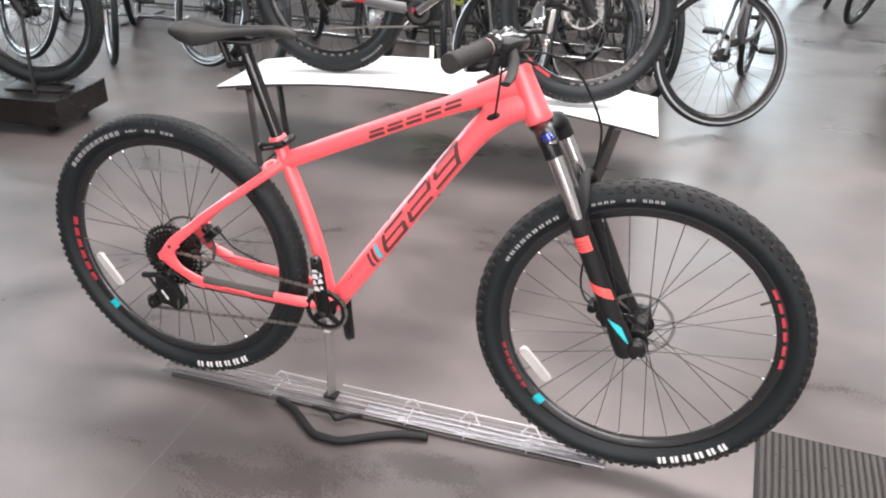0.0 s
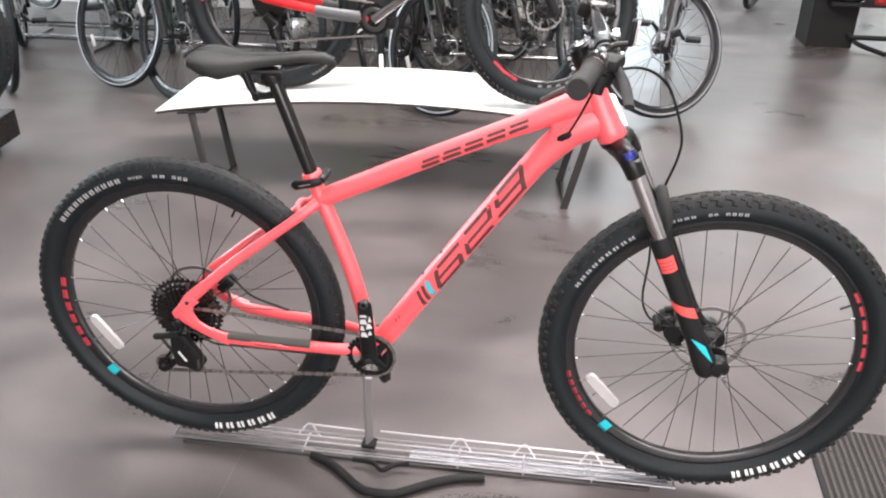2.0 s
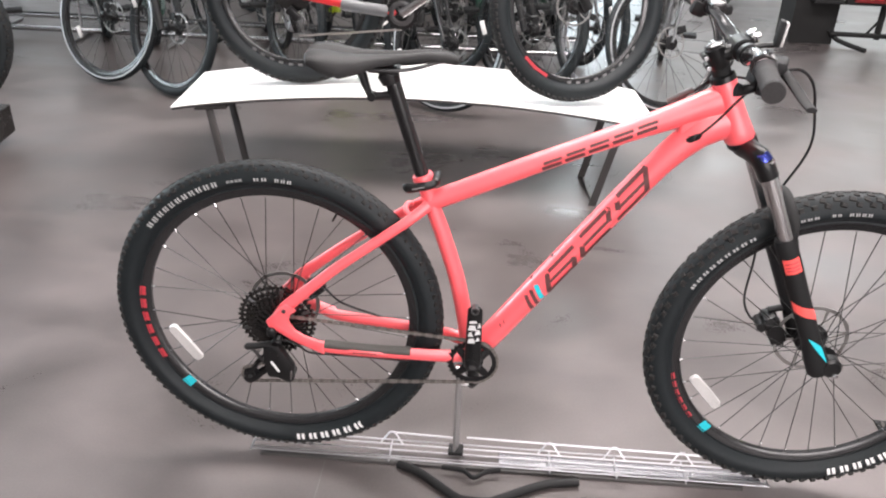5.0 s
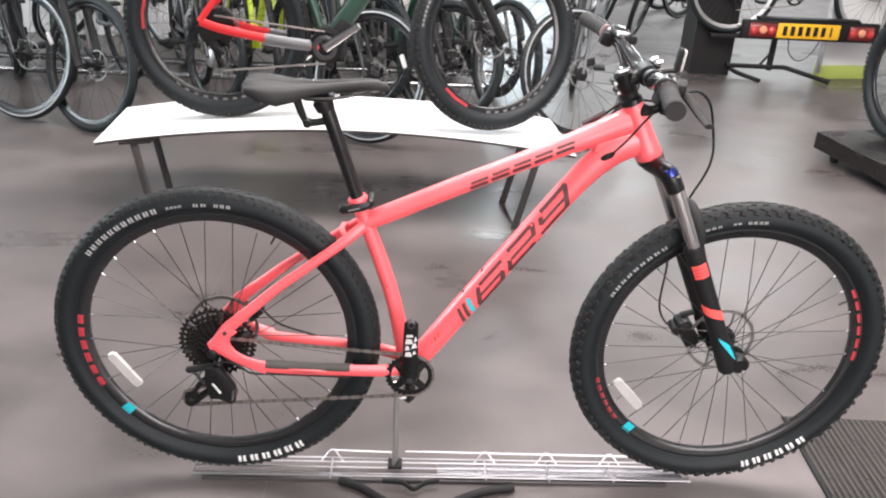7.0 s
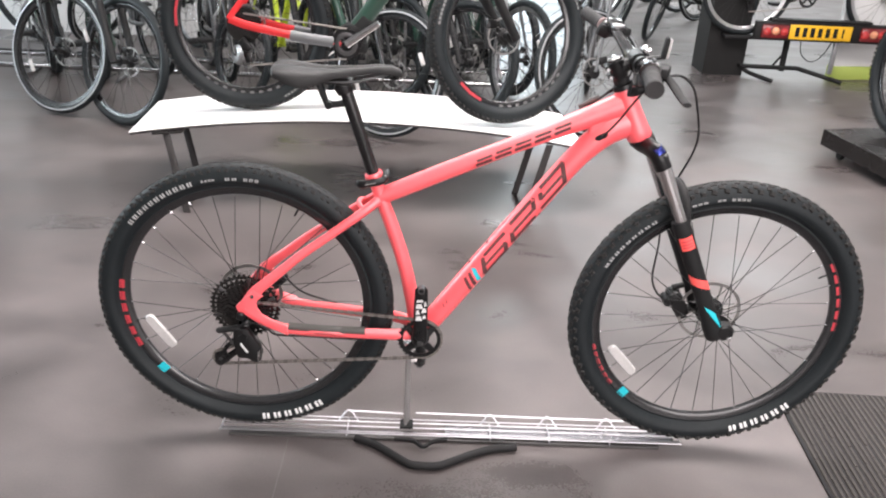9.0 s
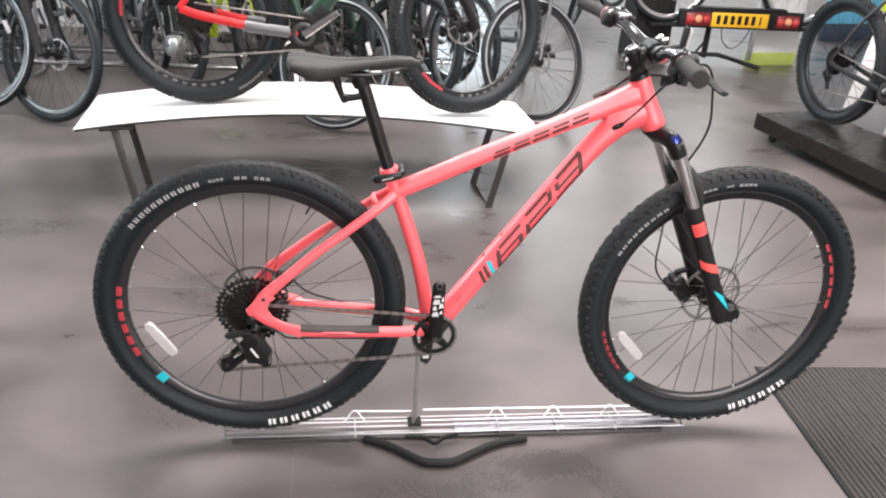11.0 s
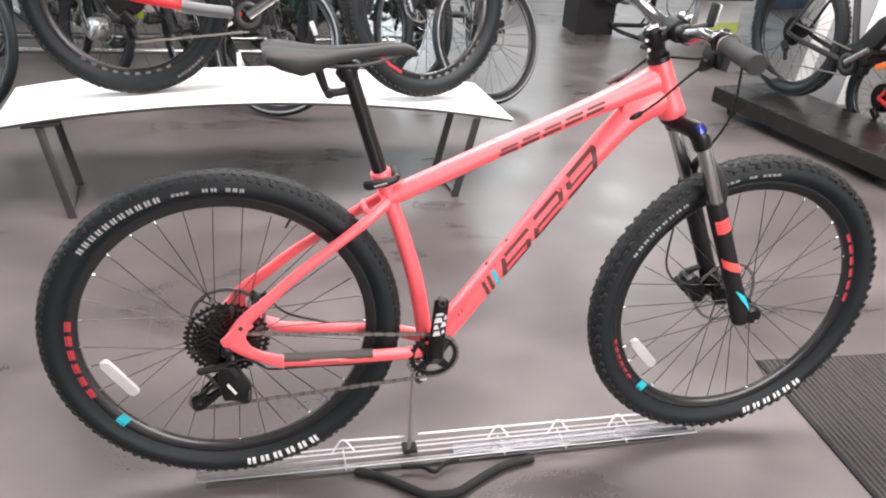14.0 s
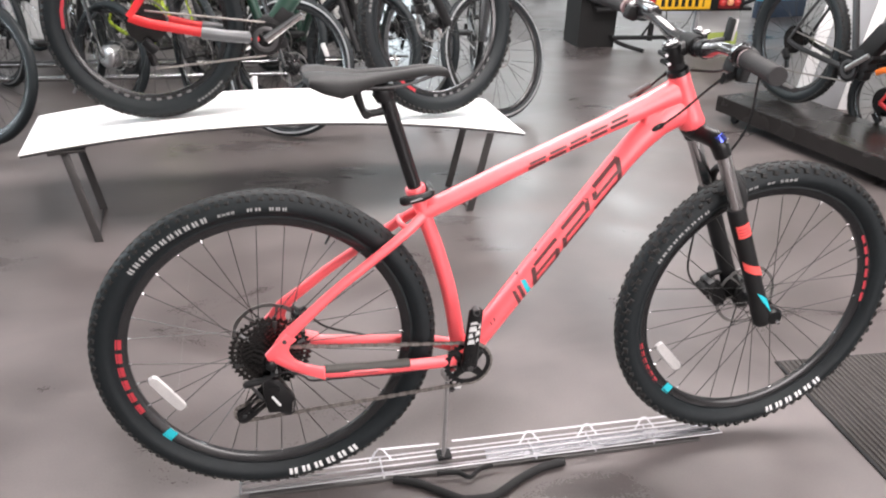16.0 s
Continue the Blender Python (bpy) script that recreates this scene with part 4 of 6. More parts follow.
bm = tube(bmesh.new(), curve([along(0.345, -0.066, 0.030), along(0.300, -0.062, 0.044), along(0.272, -0.035, 0.050), along(0.262, 0, 0.052), along(0.272, 0.035, 0.050), along(0.300, 0.062, 0.044), along(0.345, 0.066, 0.030)], 5), (0.009, 0.012), 12, ref=(0.420, 0, -0.9075))
part("fork_arch", bm, MATT, bike)


def leg_patch(name, d0, d1, a0, a1, mat, label, slant=0.0):
    """A decal wrapped round the outside of the driveside fork leg, between two distances down the axis and two angles."""
    bm = bmesh.new()
    rows = []
    for i in range(7):
        u = i / 6
        row = []
        for k in range(7):
            a = radians(a0 + (a1 - a0) * k / 6)
            d = d0 + (d1 - d0) * u + slant * (k / 6)
            c = start_r.lerp(tip_r, d)
            row.append(bm.verts.new(c + (Vector((0, -1, 0)) * math.cos(a) + Vector((0.9075, 0, 0.420)) * math.sin(a)) * (0.0224 if name == "badge_line" else 0.0219)))
        rows.append(row)
    for g, h in zip(rows, rows[1:]):
        for k in range(6):
            bm.faces.new((g[k], g[k + 1], h[k + 1], h[k]))
    return part(name, bm, mat, bike, label)


start_r, tip_r = along(0.322, -0.066, 0.021), Vector((axle.x - 0.012, -0.068, axle.z - 0.018))
leg_patch("fork_badge", 0.11, 0.21, -48, 42, CORAL_DECAL, "coral square badge on the fork leg")
leg_patch("badge_line", 0.135, 0.142, -36, 30, RED, "")
leg_patch("badge_line", 0.160, 0.167, -36, 30, RED, "")
leg_patch("badge_line", 0.182, 0.189, -36, 30, RED, "")
leg_patch("fork_stripe", 0.40, 0.475, -60, 60, CORAL_DECAL, "coral slanted stripe on the fork leg", 0.10)
bm = bmesh.new()  # slender three-cornered flash
edge = [(0.680, -18, -16), (0.720, -8, 14), (0.765, 4, 40), (0.800, 14, 42), (0.840, 26, 43), (0.885, 40, 44)]
rows = []
for d, a0, a1 in edge:
    angles = [radians(a0 + (a1 - a0) * k / 3) for k in range(4)]
    rows.append([bm.verts.new(start_r.lerp(tip_r, d) + (Vector((0, -1, 0)) * math.cos(q) + Vector((0.9075, 0, 0.420)) * math.sin(q)) * (0.0219 + 0.020 * max(0, d - 0.76))) for q in angles])
for g, h in zip(rows, rows[1:]):
    for k in range(3):
        bm.faces.new((g[k], g[k + 1], h[k + 1], h[k]))
part("fork_flash", bm, TEAL, bike, "teal three-cornered flash on the fork leg")
# front caliper and its hose
bm = bmesh.new()
CAL = (1.093, 0.412)
for y in (0.046, 0.076):
    block(bm, (0.066, 0.020, 0.036), pose(CAL[0], y, CAL[1], 0, 62, 0), 0.005)
    tube(bm, [(CAL[0], y - 0.013, CAL[1]), (CAL[0], y + 0.013, CAL[1])], 0.019, 18, ref=(0, 0, 1))
block(bm, (0.018, 0.046, 0.026), pose(CAL[0] - 0.014, 0.061, CAL[1] + 0.026, 0, 62, 0), 0.003)
block(bm, (0.020, 0.046, 0.024), pose(CAL[0] + 0.012, 0.061, CAL[1] - 0.028, 0, 62, 0), 0.003)
for dx, dz in ((-0.012, 0.040), (0.016, -0.030)):
    tube(bm, [(CAL[0] + dx - 0.006, 0.066, CAL[1] + dz), (CAL[0] + dx + 0.034, 0.066, CAL[1] + dz + 0.012)], [0.0075, 0.0085], 10)
tube(bm, [(CAL[0] - 0.030, 0.040, CAL[1] + 0.008), (CAL[0] - 0.030, 0.080, CAL[1] + 0.008)], 0.011, 12, ref=(0, 0, 1))
part("brake_caliper", bm, BLACK, bike)
bm = tube(bmesh.new(), curve([(0.890, -0.205, 1.056), (0.945, -0.150, 1.045), (0.990, -0.095, 1.008), (1.018, -0.056, 0.955), (1.042, -0.022, 0.885), (1.044, 0.004, 0.830), (1.034, 0.045, 0.755), (1.024, 0.086, 0.670), (1.030, 0.092, 0.560), (1.026, 0.085, 0.470), (1.040, 0.07, 0.432), (1.062, 0.06, 0.420)], 8), 0.0026, 8)
part("brake_hose", bm, MATT, bike, "black front brake hose in a loop")

# stem, bars and controls
PALE_RING = material("pale_lock_ring", (0.42, 0.30, 0.30), 0.35, metal=0.4, spread=0.08)
part("headset_cap", tube(bmesh.new(), [along(-0.002), along(-0.012), along(-0.016)], [0.024, 0.023, 0.017], 20), BLACK, bike)
part("steerer_spacer", tube(bmesh.new(), [along(-0.014), along(-0.030)], 0.0178, 20), MATT, bike)
CLAMP = Vector((0.886, 0, 1.040))
bm = tube(bmesh.new(), [along(-0.028), along(-0.031), along(-0.066), along(-0.069)], [0.018, 0.0198, 0.0192, 0.0165], 20)
tube(bm, [along(-0.049), along(-0.049).lerp(CLAMP, 0.55), CLAMP], [(0.019, 0.0165), (0.015, 0.0145), (0.022, 0.018)], 16)
tube(bm, [CLAMP + Vector((0, y, 0)) for y in (-0.026, -0.023, 0.023, 0.026)], [0.0185, 0.0215, 0.0215, 0.0185], 20, ref=(0, 0, 1))
for z in (-0.058, -0.038):  # pinch ears behind the steerer
    tube(bm, [along(z, -0.012, -0.021), along(z, 0.012, -0.021)], 0.0060, 10, ref=(0, 0, 1))
stem = part("stem", bm, BLACK, bike, "short black stem with clamp bolts")
bm = block(bmesh.new(), (0.012, 0.046, 0.050), Matrix.Translation(CLAMP + Vector((0.019, 0, 0.004))) @ Matrix.Rotation(radians(-18), 4, "Y"), 0.004)
part("face_plate", bm, GLOSS, stem, "glossy black handlebar face plate")
for y in (-0.016, 0.016):
    for z in (-0.019, 0.023):
        c = CLAMP + Vector((0.020 - 0.3 * z, y, z + 0.002))
        part("stem_bolt", tube(bmesh.new(), [c, c + Vector((0.010, 0, 0.003)), c + Vector((0.011, 0, 0.003))], [0.0048, 0.0048, 0.0030], 10), STEEL, stem, "bright steel bolt")
for z in (-0.058, -0.038):
    part("stem_bolt", tube(bmesh.new(), [along(z, -0.012, -0.021), along(z, -0.018, -0.021)], 0.0042, 10, ref=(0, 0, 1)), STEEL, stem, "bright steel bolt")
bm = lathe(bmesh.new(), [(0.0, 0.0035), (0.012, 0.003), (0.0165, 0.0), (0.0165, -0.003)], 20, axis="z")
part("top_cap", bm, GLOSS, stem, at=Matrix.Translation(along(-0.0725)) @ Matrix.Rotation(radians(-24.8), 4, "Y"))
part("cap_bolt", lathe(bmesh.new(), [(0.0, 0.003), (0.004, 0.003), (0.0048, 0.0)], 12, axis="z"), STEEL, stem, "bright steel bolt", at=Matrix.Translation(along(-0.0758)) @ Matrix.Rotation(radians(-24.8), 4, "Y"))
half = [(0.886, 0, 1.040), (0.886, 0.045, 1.040), (0.882, 0.085, 1.046), (0.873, 0.135, 1.062), (0.866, 0.20, 1.066), (0.850, 0.29, 1.069), (0.836, 0.368, 1.071)]
far = [(x, y * (1.085 if y > 0.1 else 1.0), z) for x, y, z in half]
pts = curve([(x, -y, z) for x, y, z in half[::-1]] + far[1:], 5)
part("handlebar", tube(bmesh.new(), pts, [0.011, 0.011, 0.0112, 0.0118, 0.0155, 0.0170, 0.0170, 0.0170, 0.0155, 0.0118, 0.0112, 0.011, 0.011], 18, ref=(0, 0, 1)), GLOSS, bike, "glossy black riser bar")
for s in (-1, 1):
    out = 1.0 if s < 0 else 1.085
    a, b = Vector((0.857, 0.245 * s * out, 1.0678)), Vector((0.8335, 0.374 * s * out, 1.0712))
    bm = tube(bmesh.new(), [a.lerp(b, q) for q in (0, 0.02, 0.04, 0.3, 0.6, 0.9, 0.975, 1.0)], [0.0145, 0.0185, 0.0165, 0.0158, 0.0160, 0.0165, 0.0172, 0.0158], 22, ref=(0, 0, 1))
    part("grip", bm, GRIP, bike, "dark grey rubber grip")
    ring = tube(bmesh.new(), [a.lerp(b, q) for q in (-0.035, -0.03, 0.015, 0.02)], [0.0150, 0.0172, 0.0172, 0.0150], 22, ref=(0, 0, 1))
    part("lock_ring", ring, PALE_RING, bike, "pale pink-grey grip lock ring")
    c = Vector((0.863, 0.215 * s * out, 1.0668))
    bm = tube(bmesh.new(), [c + Vector((0.002, -0.008 * s, 0)), c + Vector((-0.002, 0.008 * s, 0))], 0.0155, 18, ref=(0, 0, 1))
    block(bm, (0.040, 0.052, 0.020), pose(c.x + 0.022, c.y - 0.020 * s, c.z - 0.002, 0, 0, 20 * s), 0.006)
    tube(bm, curve([(c.x + 0.032, c.y - 0.010 * s, c.z - 0.008), (c.x + 0.044, c.y + 0.02 * s, c.z - 0.022), (c.x + 0.050, c.y + 0.065 * s, c.z - 0.034), (c.x + 0.050, c.y + 0.102 * s, c.z - 0.036)], 5), [(0.007, 0.010), (0.006, 0.010), (0.005, 0.009), (0.0045, 0.0085)], 10, ref=(0, 0, 1))
    lever = part("brake_lever", bm, MATT, bike)
    bm = tube(bmesh.new(), [c + Vector((0.003, -0.010 * s, 0)), c + Vector((0.002, -0.008 * s, 0)), c + Vector((-0.002, 0.008 * s, 0)), c + Vector((-0.003, 0.010 * s, 0))], [0.0185, 0.0212, 0.0212, 0.0185], 18, ref=(0, 0, 1))
    part("lever_clamp", bm, GLOSS, lever)
    for q in (-0.006, 0.006):
        part("clamp_bolt", tube(bmesh.new(), [c + Vector((0.004, q, 0.019)), c + Vector((0.004, q, 0.0245))], 0.0036, 10), DARK_STEEL, lever)
    if s > 0:  # the far lever shows its reservoir above the bar
        bm = block(bmesh.new(), (0.034, 0.056, 0.022), pose(c.x + 0.010, c.y - 0.034, c.z + 0.012, 10, 0, 8), 0.006)
        part("reservoir", bm, GLOSS, lever, "glossy black lever reservoir")
        bm = block(bmesh.new(), (0.030, 0.026, 0.030), pose(c.x - 0.014, c.y - 0.010, c.z - 0.006, 0, 20, 0), 0.007)
        part("remote", bm, MATT, lever)
c = Vector((0.868, -0.190, 1.045))
bm = block(bmesh.new(), (0.044, 0.034, 0.030), pose(c.x + 0.003, c.y - 0.006, c.z - 0.002, 0, 15, 10), 0.008)
tube(bm, [(c.x + 0.004, c.y - 0.030, c.z + 0.006), (c.x - 0.002, c.y - 0.034, c.z - 0.024)], [0.013, 0.011], 14)
shifter = part("shifter", bm, MATT, bike)
bm = tube(bmesh.new(), curve([(c.x - 0.004, c.y - 0.022, c.z - 0.012), (c.x - 0.030, c.y - 0.030, c.z - 0.018), (c.x - 0.046, c.y - 0.044, c.z - 0.013)], 4), [(0.008, 0.004), (0.009, 0.004), (0.011, 0.004)], 10, ref=(0, 0, 1))
part("shift_paddle", bm, BLACK, shifter)
bm = tube(bmesh.new(), [(c.x + 0.010, c.y + 0.012, c.z - 0.002), (c.x + 0.020, c.y + 0.026, c.z - 0.012)], [0.0052, 0.0036], 10)
part("cable_adjuster", bm, BLACK, shifter)
for line in ([(0.874, -0.182, 1.032), (0.861, -0.132, 0.984), (0.845, -0.080, 0.926), (0.829, -0.029, 0.876)],):
    part("gear_cable", tube(bmesh.new(), curve(line, 8), 0.0024, 8), MATT, bike)
bm = tube(bmesh.new(), [(0.812, -0.0235, 0.866), (0.818, -0.0255, 0.869), (0.832, -0.0262, 0.877), (0.838, -0.0245, 0.880)], [(0.002, 0.003), (0.003, 0.0065), (0.003, 0.0065), (0.002, 0.003)], 12)
part("cable_port", bm, BLACK, bike)
part("gear_cable", tube(bmesh.new(), curve([(0.884, -0.170, 1.036), (0.905, -0.120, 1.020), (0.912, -0.060, 0.998), (0.902, 0.0, 0.985), (0.872, 0.034, 0.976), (0.835, 0.036, 0.955)], 8), 0.0024, 8), MATT, bike)
part("brake_hose", tube(bmesh.new(), curve([(0.888, 0.19, 1.052), (0.900, 0.12, 1.03), (0.890, 0.06, 0.995), (0.850, 0.032, 0.970), (0.795, 0.030, 0.925)], 8), 0.0026, 8), MATT, bike)
bm = tube(bmesh.new(), [(0.820, 0.028, 0.950), (0.775, 0.027, 0.925)], [(0.0062, 0.0065), (0.0055, 0.005)], 10)
part("cable_port", bm, material("dull_brown_sleeve", (0.045, 0.036, 0.035), 0.4, spread=0.15), bike, "dull dark brown cable sleeve")

# drivetrain
CH = -0.047
for k, teeth in enumerate((11, 13, 15, 17, 19, 22, 25, 28, 32, 36, 42)):
    r = teeth * 0.0127 / (2 * math.pi)
    bm = gear(bmesh.new(), r - 0.003, teeth, 0.0055, 0.0018, -0.061 + 0.0036 * k, max(0.016, r - (0.010 if k > 8 else 0.014)))
    part("sprocket", bm, SPROCKET, bike, smooth=False, at=Matrix.Translation(REAR))
for k in range(6):
    a = radians(60 * k)
    bm = tube(bmesh.new(), [(0.016 * math.cos(a), -0.036, 0.016 * math.sin(a)), (0.078 * math.cos(a + 0.35), -0.0265, 0.078 * math.sin(a + 0.35))], (0.0045, 0.005), 6)
    part("carrier_arm", bm, DARK_STEEL, bike, smooth=False, at=Matrix.Translation(REAR))
bm = lathe(bmesh.new(), [(0.020, -0.058), (0.024, -0.050), (0.040, -0.040), (0.040, -0.036), (0.018, -0.034)], 24)
part("sprocket_carrier", bm, DARK_STEEL, bike, smooth=False, at=Matrix.Translation(REAR))
bm = lathe(bmesh.new(), [(0.0, -0.084), (0.008, -0.083), (0.011, -0.080), (0.011, -0.062), (0.018, -0.060), (0.018, -0.030)], 20)
part("axle_nut", bm, BLACK, bike, at=Matrix.Translation(REAR))
bm = bmesh.new()
gear(bm, 0.0520, 30, 0.0040, 0.0035, CH, 0.0425)
for k in range(4):
    a = radians(45 + 90 * k)
    tube(bm, [(0.010 * math.cos(a), CH - 0.004, 0.010 * math.sin(a)), (0.045 * math.cos(a), CH, 0.045 * math.sin(a))], [(0.004, 0.012), (0.003, 0.008)], 8)
part("chainring", bm, BLACK, bike, "black narrow chainring", smooth=False, at=Matrix.Translation(BB))
for s, up in ((-1, 1), (1, -1)):
    a = BB + Vector((0, (0.056 if s < 0 else 0.056) * s, -0.012 * up))
    b = BB + Vector((0.000, 0.086 * s, 0.166 * up))
    bm = tube(bmesh.new(), [a.lerp(b, q) for q in (0, 0.04, 0.12, 0.4, 0.8, 0.97, 1.0)], [(0.006, 0.012), (0.009, 0.018), (0.010, 0.0195), (0.008, 0.0175), (0.0075, 0.0165), (0.0075, 0.0155), (0.005, 0.011)], 18)
    part("crank_arm", bm, BLACK, bike, "glossy black crank arm without a pedal")
    bm = lathe(bmesh.new(), [(0.0085, -0.0095), (0.0085, 0.0095), (0.0055, 0.0095), (0.0055, -0.0095)], 18, closed=True)
    part("pedal_thread", bm, DARK_STEEL, bike, at=Matrix.Translation(BB + Vector((0, 0.086 * s, 0.160 * up))))
bm = bmesh.new()
a, b = BB + Vector((0, -0.056, -0.012)), BB + Vector((0, -0.086, 0.166))
for k, (z0, z1, x0, x1) in enumerate(((0.46, 0.55, -1, 0.3), (0.50, 0.57, 0.3, 1), (0.565, 0.65, -1, -0.1), (0.60, 0.69, 0.1, 1.1), (0.665, 0.76, -1, 0.4), (0.71, 0.80, 0.5, 1.1), (0.775, 0.83, -0.9, 0.5))):
    q = []
    for zz, xx in ((z0, x0), (z0 + 0.012, x1), (z1, x1 - 0.3), (z1 - 0.012, x0 + 0.2)):
        c = a.lerp(b, zz)
        q.append(bm.verts.new(c + Vector((xx * 0.0130, -0.0088 * math.sqrt(1 - (xx * 0.72) ** 2) - 0.0012, 0))))
    bm.faces.new(q)
part("crank_print", bm, WHITE, bike, "white print on the crank arm", smooth=False)
part("crank_bolt", lathe(bmesh.new(), [(0.0, -0.003), (0.006, -0.0028), (0.008, 0.0), (0.008, 0.004)], 16), DARK_STEEL, bike, at=Matrix.Translation(BB + Vector((0.0, -0.0665, 0))))
PULLEY = Vector((-0.062, -0.048, 0.268))
GUIDE = Vector((-0.008, -0.048, 0.318))


def chain_run(pts, pitch=0.0127):
    """Links laid one behind the other along pts: bright outer links with pins, and darker inner ones."""
    outer, inner = bmesh.new(), bmesh.new()
    p = [Vector(q) for q in pts]
    k = 0
    for a, b in zip(p, p[1:]):
        n = max(1, round((b - a).length / pitch))
        for i in range(n):
            s, e = a.lerp(b, i / n), a.lerp(b, (i + 1) / n)
            bm, wide = (outer, 0.0034) if k % 2 else (inner, 0.0022)
            d, m = (e - s) * 0.12, s.lerp(e, 0.5)
            for y in (-wide, wide):
                o = Vector((0, y, 0))
                tube(bm, [s - d + o, s + d + o, m + o, e - d + o, e + d + o], [(0.0005, 0.0024), (0.0005, 0.0038), (0.0005, 0.0024), (0.0005, 0.0038), (0.0005, 0.0024)], 6)
            if k % 2:
                for q in (s, e):
                    tube(outer, [q + Vector((0, -0.0048, 0)), q + Vector((0, 0.0048, 0))], 0.0019, 6, ref=(0, 0, 1))
            k += 1
    links = part("chain", outer, CHAIN, bike, "bright steel chain", smooth=False)
    part("inner_link", inner, CHAIN_INNER, links, "", smooth=False)
    return links


def arc(c, r, a0, a1, n, y):
    return [(c[0] + r * math.cos(radians(a0 + (a1 - a0) * k / n)), y, c[2] + r * math.sin(radians(a0 + (a1 - a0) * k / n))) for k in range(n + 1)]


cog = 0.025
line = arc(REAR, cog, 150, 88, 3, -0.045) + arc(BB, 0.0545, 92, -95, 14, CH)
chain_run(line)
line = [(BB.x - 0.005, CH, BB.z - 0.0545), (PULLEY.x + 0.003, -0.048, PULLEY.z - 0.021)] + arc(PULLEY, 0.021, -95, -230, 5, -0.048) + arc(GUIDE, 0.021, -20, 60, 3, -0.048) + arc(REAR, cog, -60, -210, 8, -0.045)
chain_run(line)
for y in (-0.010, 0.010):
    bm = bmesh.new()
    tube(bm, curve([PULLEY + Vector((-0.014, y, -0.004)), PULLEY + Vector((-0.002, y, -0.014)), PULLEY.lerp(GUIDE, 0.5) + Vector((0.008, y, -0.010)), GUIDE + Vector((0.014, y, -0.006))], 4), [(0.0014, 0.004), (0.0014, 0.007), (0.0014, 0.005), (0.0014, 0.008)], 10)
    tube(bm, curve([PULLEY + Vector((-0.014, y, 0.002)), PULLEY + Vector((0.002, y, 0.012)), PULLEY.lerp(GUIDE, 0.5) + Vector((-0.006, y, 0.012)), GUIDE + Vector((-0.006, y, 0.012))], 4), [(0.0014, 0.004), (0.0014, 0.005), (0.0014, 0.0035), (0.0014, 0.006)], 10)
    tube(bm, [PULLEY + Vector((-0.012, y, 0)), PULLEY + Vector((0.010, y, 0.004))], (0.0014, 0.006), 8)
    part("derailleur_cage", bm, BLACK, bike)
for c in (PULLEY, GUIDE):
    bm = gear(bmesh.new(), 0.0155, 11, 0.0045, 0.004, 0.0, 0.0065, c)
    part("jockey_wheel", bm, MATT, bike, smooth=False)
    part("pulley_bolt", tube(bmesh.new(), [c + Vector((0, -0.0135, 0)), c + Vector((0, 0.0125, 0))], 0.0045, 10, ref=(0, 0, 1)), DARK_STEEL, bike)
bm = tube(bmesh.new(), [(0.010, -0.060, 0.384), (0.006, -0.076, 0.366), (0.004, -0.078, 0.350)], [(0.006, 0.010), (0.008, 0.011), (0.007, 0.009)], 14)
tube(bm, [(0.004, -0.062, 0.350), (0.004, -0.090, 0.350)], [0.0105, 0.0105], 16, ref=(0, 0, 1))
part("derailleur_mount", bm, BLACK, bike)
bm = bmesh.new()  # the boxy body of the link, slanting down behind the axle
shape = [(-0.018, 0.374), (0.014, 0.375), (0.030, 0.346), (0.046, 0.319), (0.044, 0.284), (0.035, 0.275), (0.010, 0.291), (-0.012, 0.292), (-0.020, 0.334)]
lo, hi = [bm.verts.new((x, -0.066, z)) for x, z in shape], [bm.verts.new((x, -0.090 if x < 0.03 else -0.085, z)) for x, z in shape]
bm.faces.new(lo)
bm.faces.new(hi[::-1])
for k in range(len(shape)):
    bm.faces.new((lo[k], hi[k], hi[(k + 1) % len(shape)], lo[(k + 1) % len(shape)]))
bmesh.ops.recalc_face_normals(bm, faces=bm.faces)
bmesh.ops.bevel(bm, geom=list(bm.edges), offset=0.0035, segments=2, affect="EDGES", profile=0.5)
part("derailleur_link", bm, BLACK, bike, "satin black boxy derailleur link")
bm = tube(bmesh.new(), [(-0.058, -0.082, 0.3655), (-0.054, -0.084, 0.3665), (-0.034, -0.084, 0.3700), (0.000, -0.080, 0.3740)], [0.0050, 0.0080, 0.0075, 0.0060], 12)
part("cable_anchor", bm, MATT, bike)
bm = tube(bmesh.new(), [(-0.044, -0.078, 0.358), (-0.030, -0.078, 0.336), (-0.020, -0.076, 0.318)], (0.0030, 0.0042), 8)
part("inner_link_arm", bm, DARK_STEEL, bike)
bm = tube(bmesh.new(), [(0.030, -0.050, 0.290), (0.030, -0.084, 0.290)], [0.0135, 0.0125], 18, ref=(0, 0, 1))
part("derailleur_knuckle", bm, MATT, bike)
bm = block(bmesh.new(), (0.030, 0.001, 0.0052), pose(0.006, -0.0907, 0.322, 0, 58, 0), 0.0)
part("derailleur_print", bm, WHITE, bike, smooth=False)
bm = bmesh.new()  # bright sliver on the link's corner, its highlight put in as a steel piece
bm.faces.new([bm.verts.new(q) for q in ((0.038, -0.0880, 0.312), (0.0435, -0.0872, 0.317), (0.0430, -0.0868, 0.294), (0.036, -0.0885, 0.284))])
bmesh.ops.solidify(bm, geom=list(bm.faces), thickness=0.0012)
part("derailleur_facet", bm, STANCHION, bike, smooth=False)
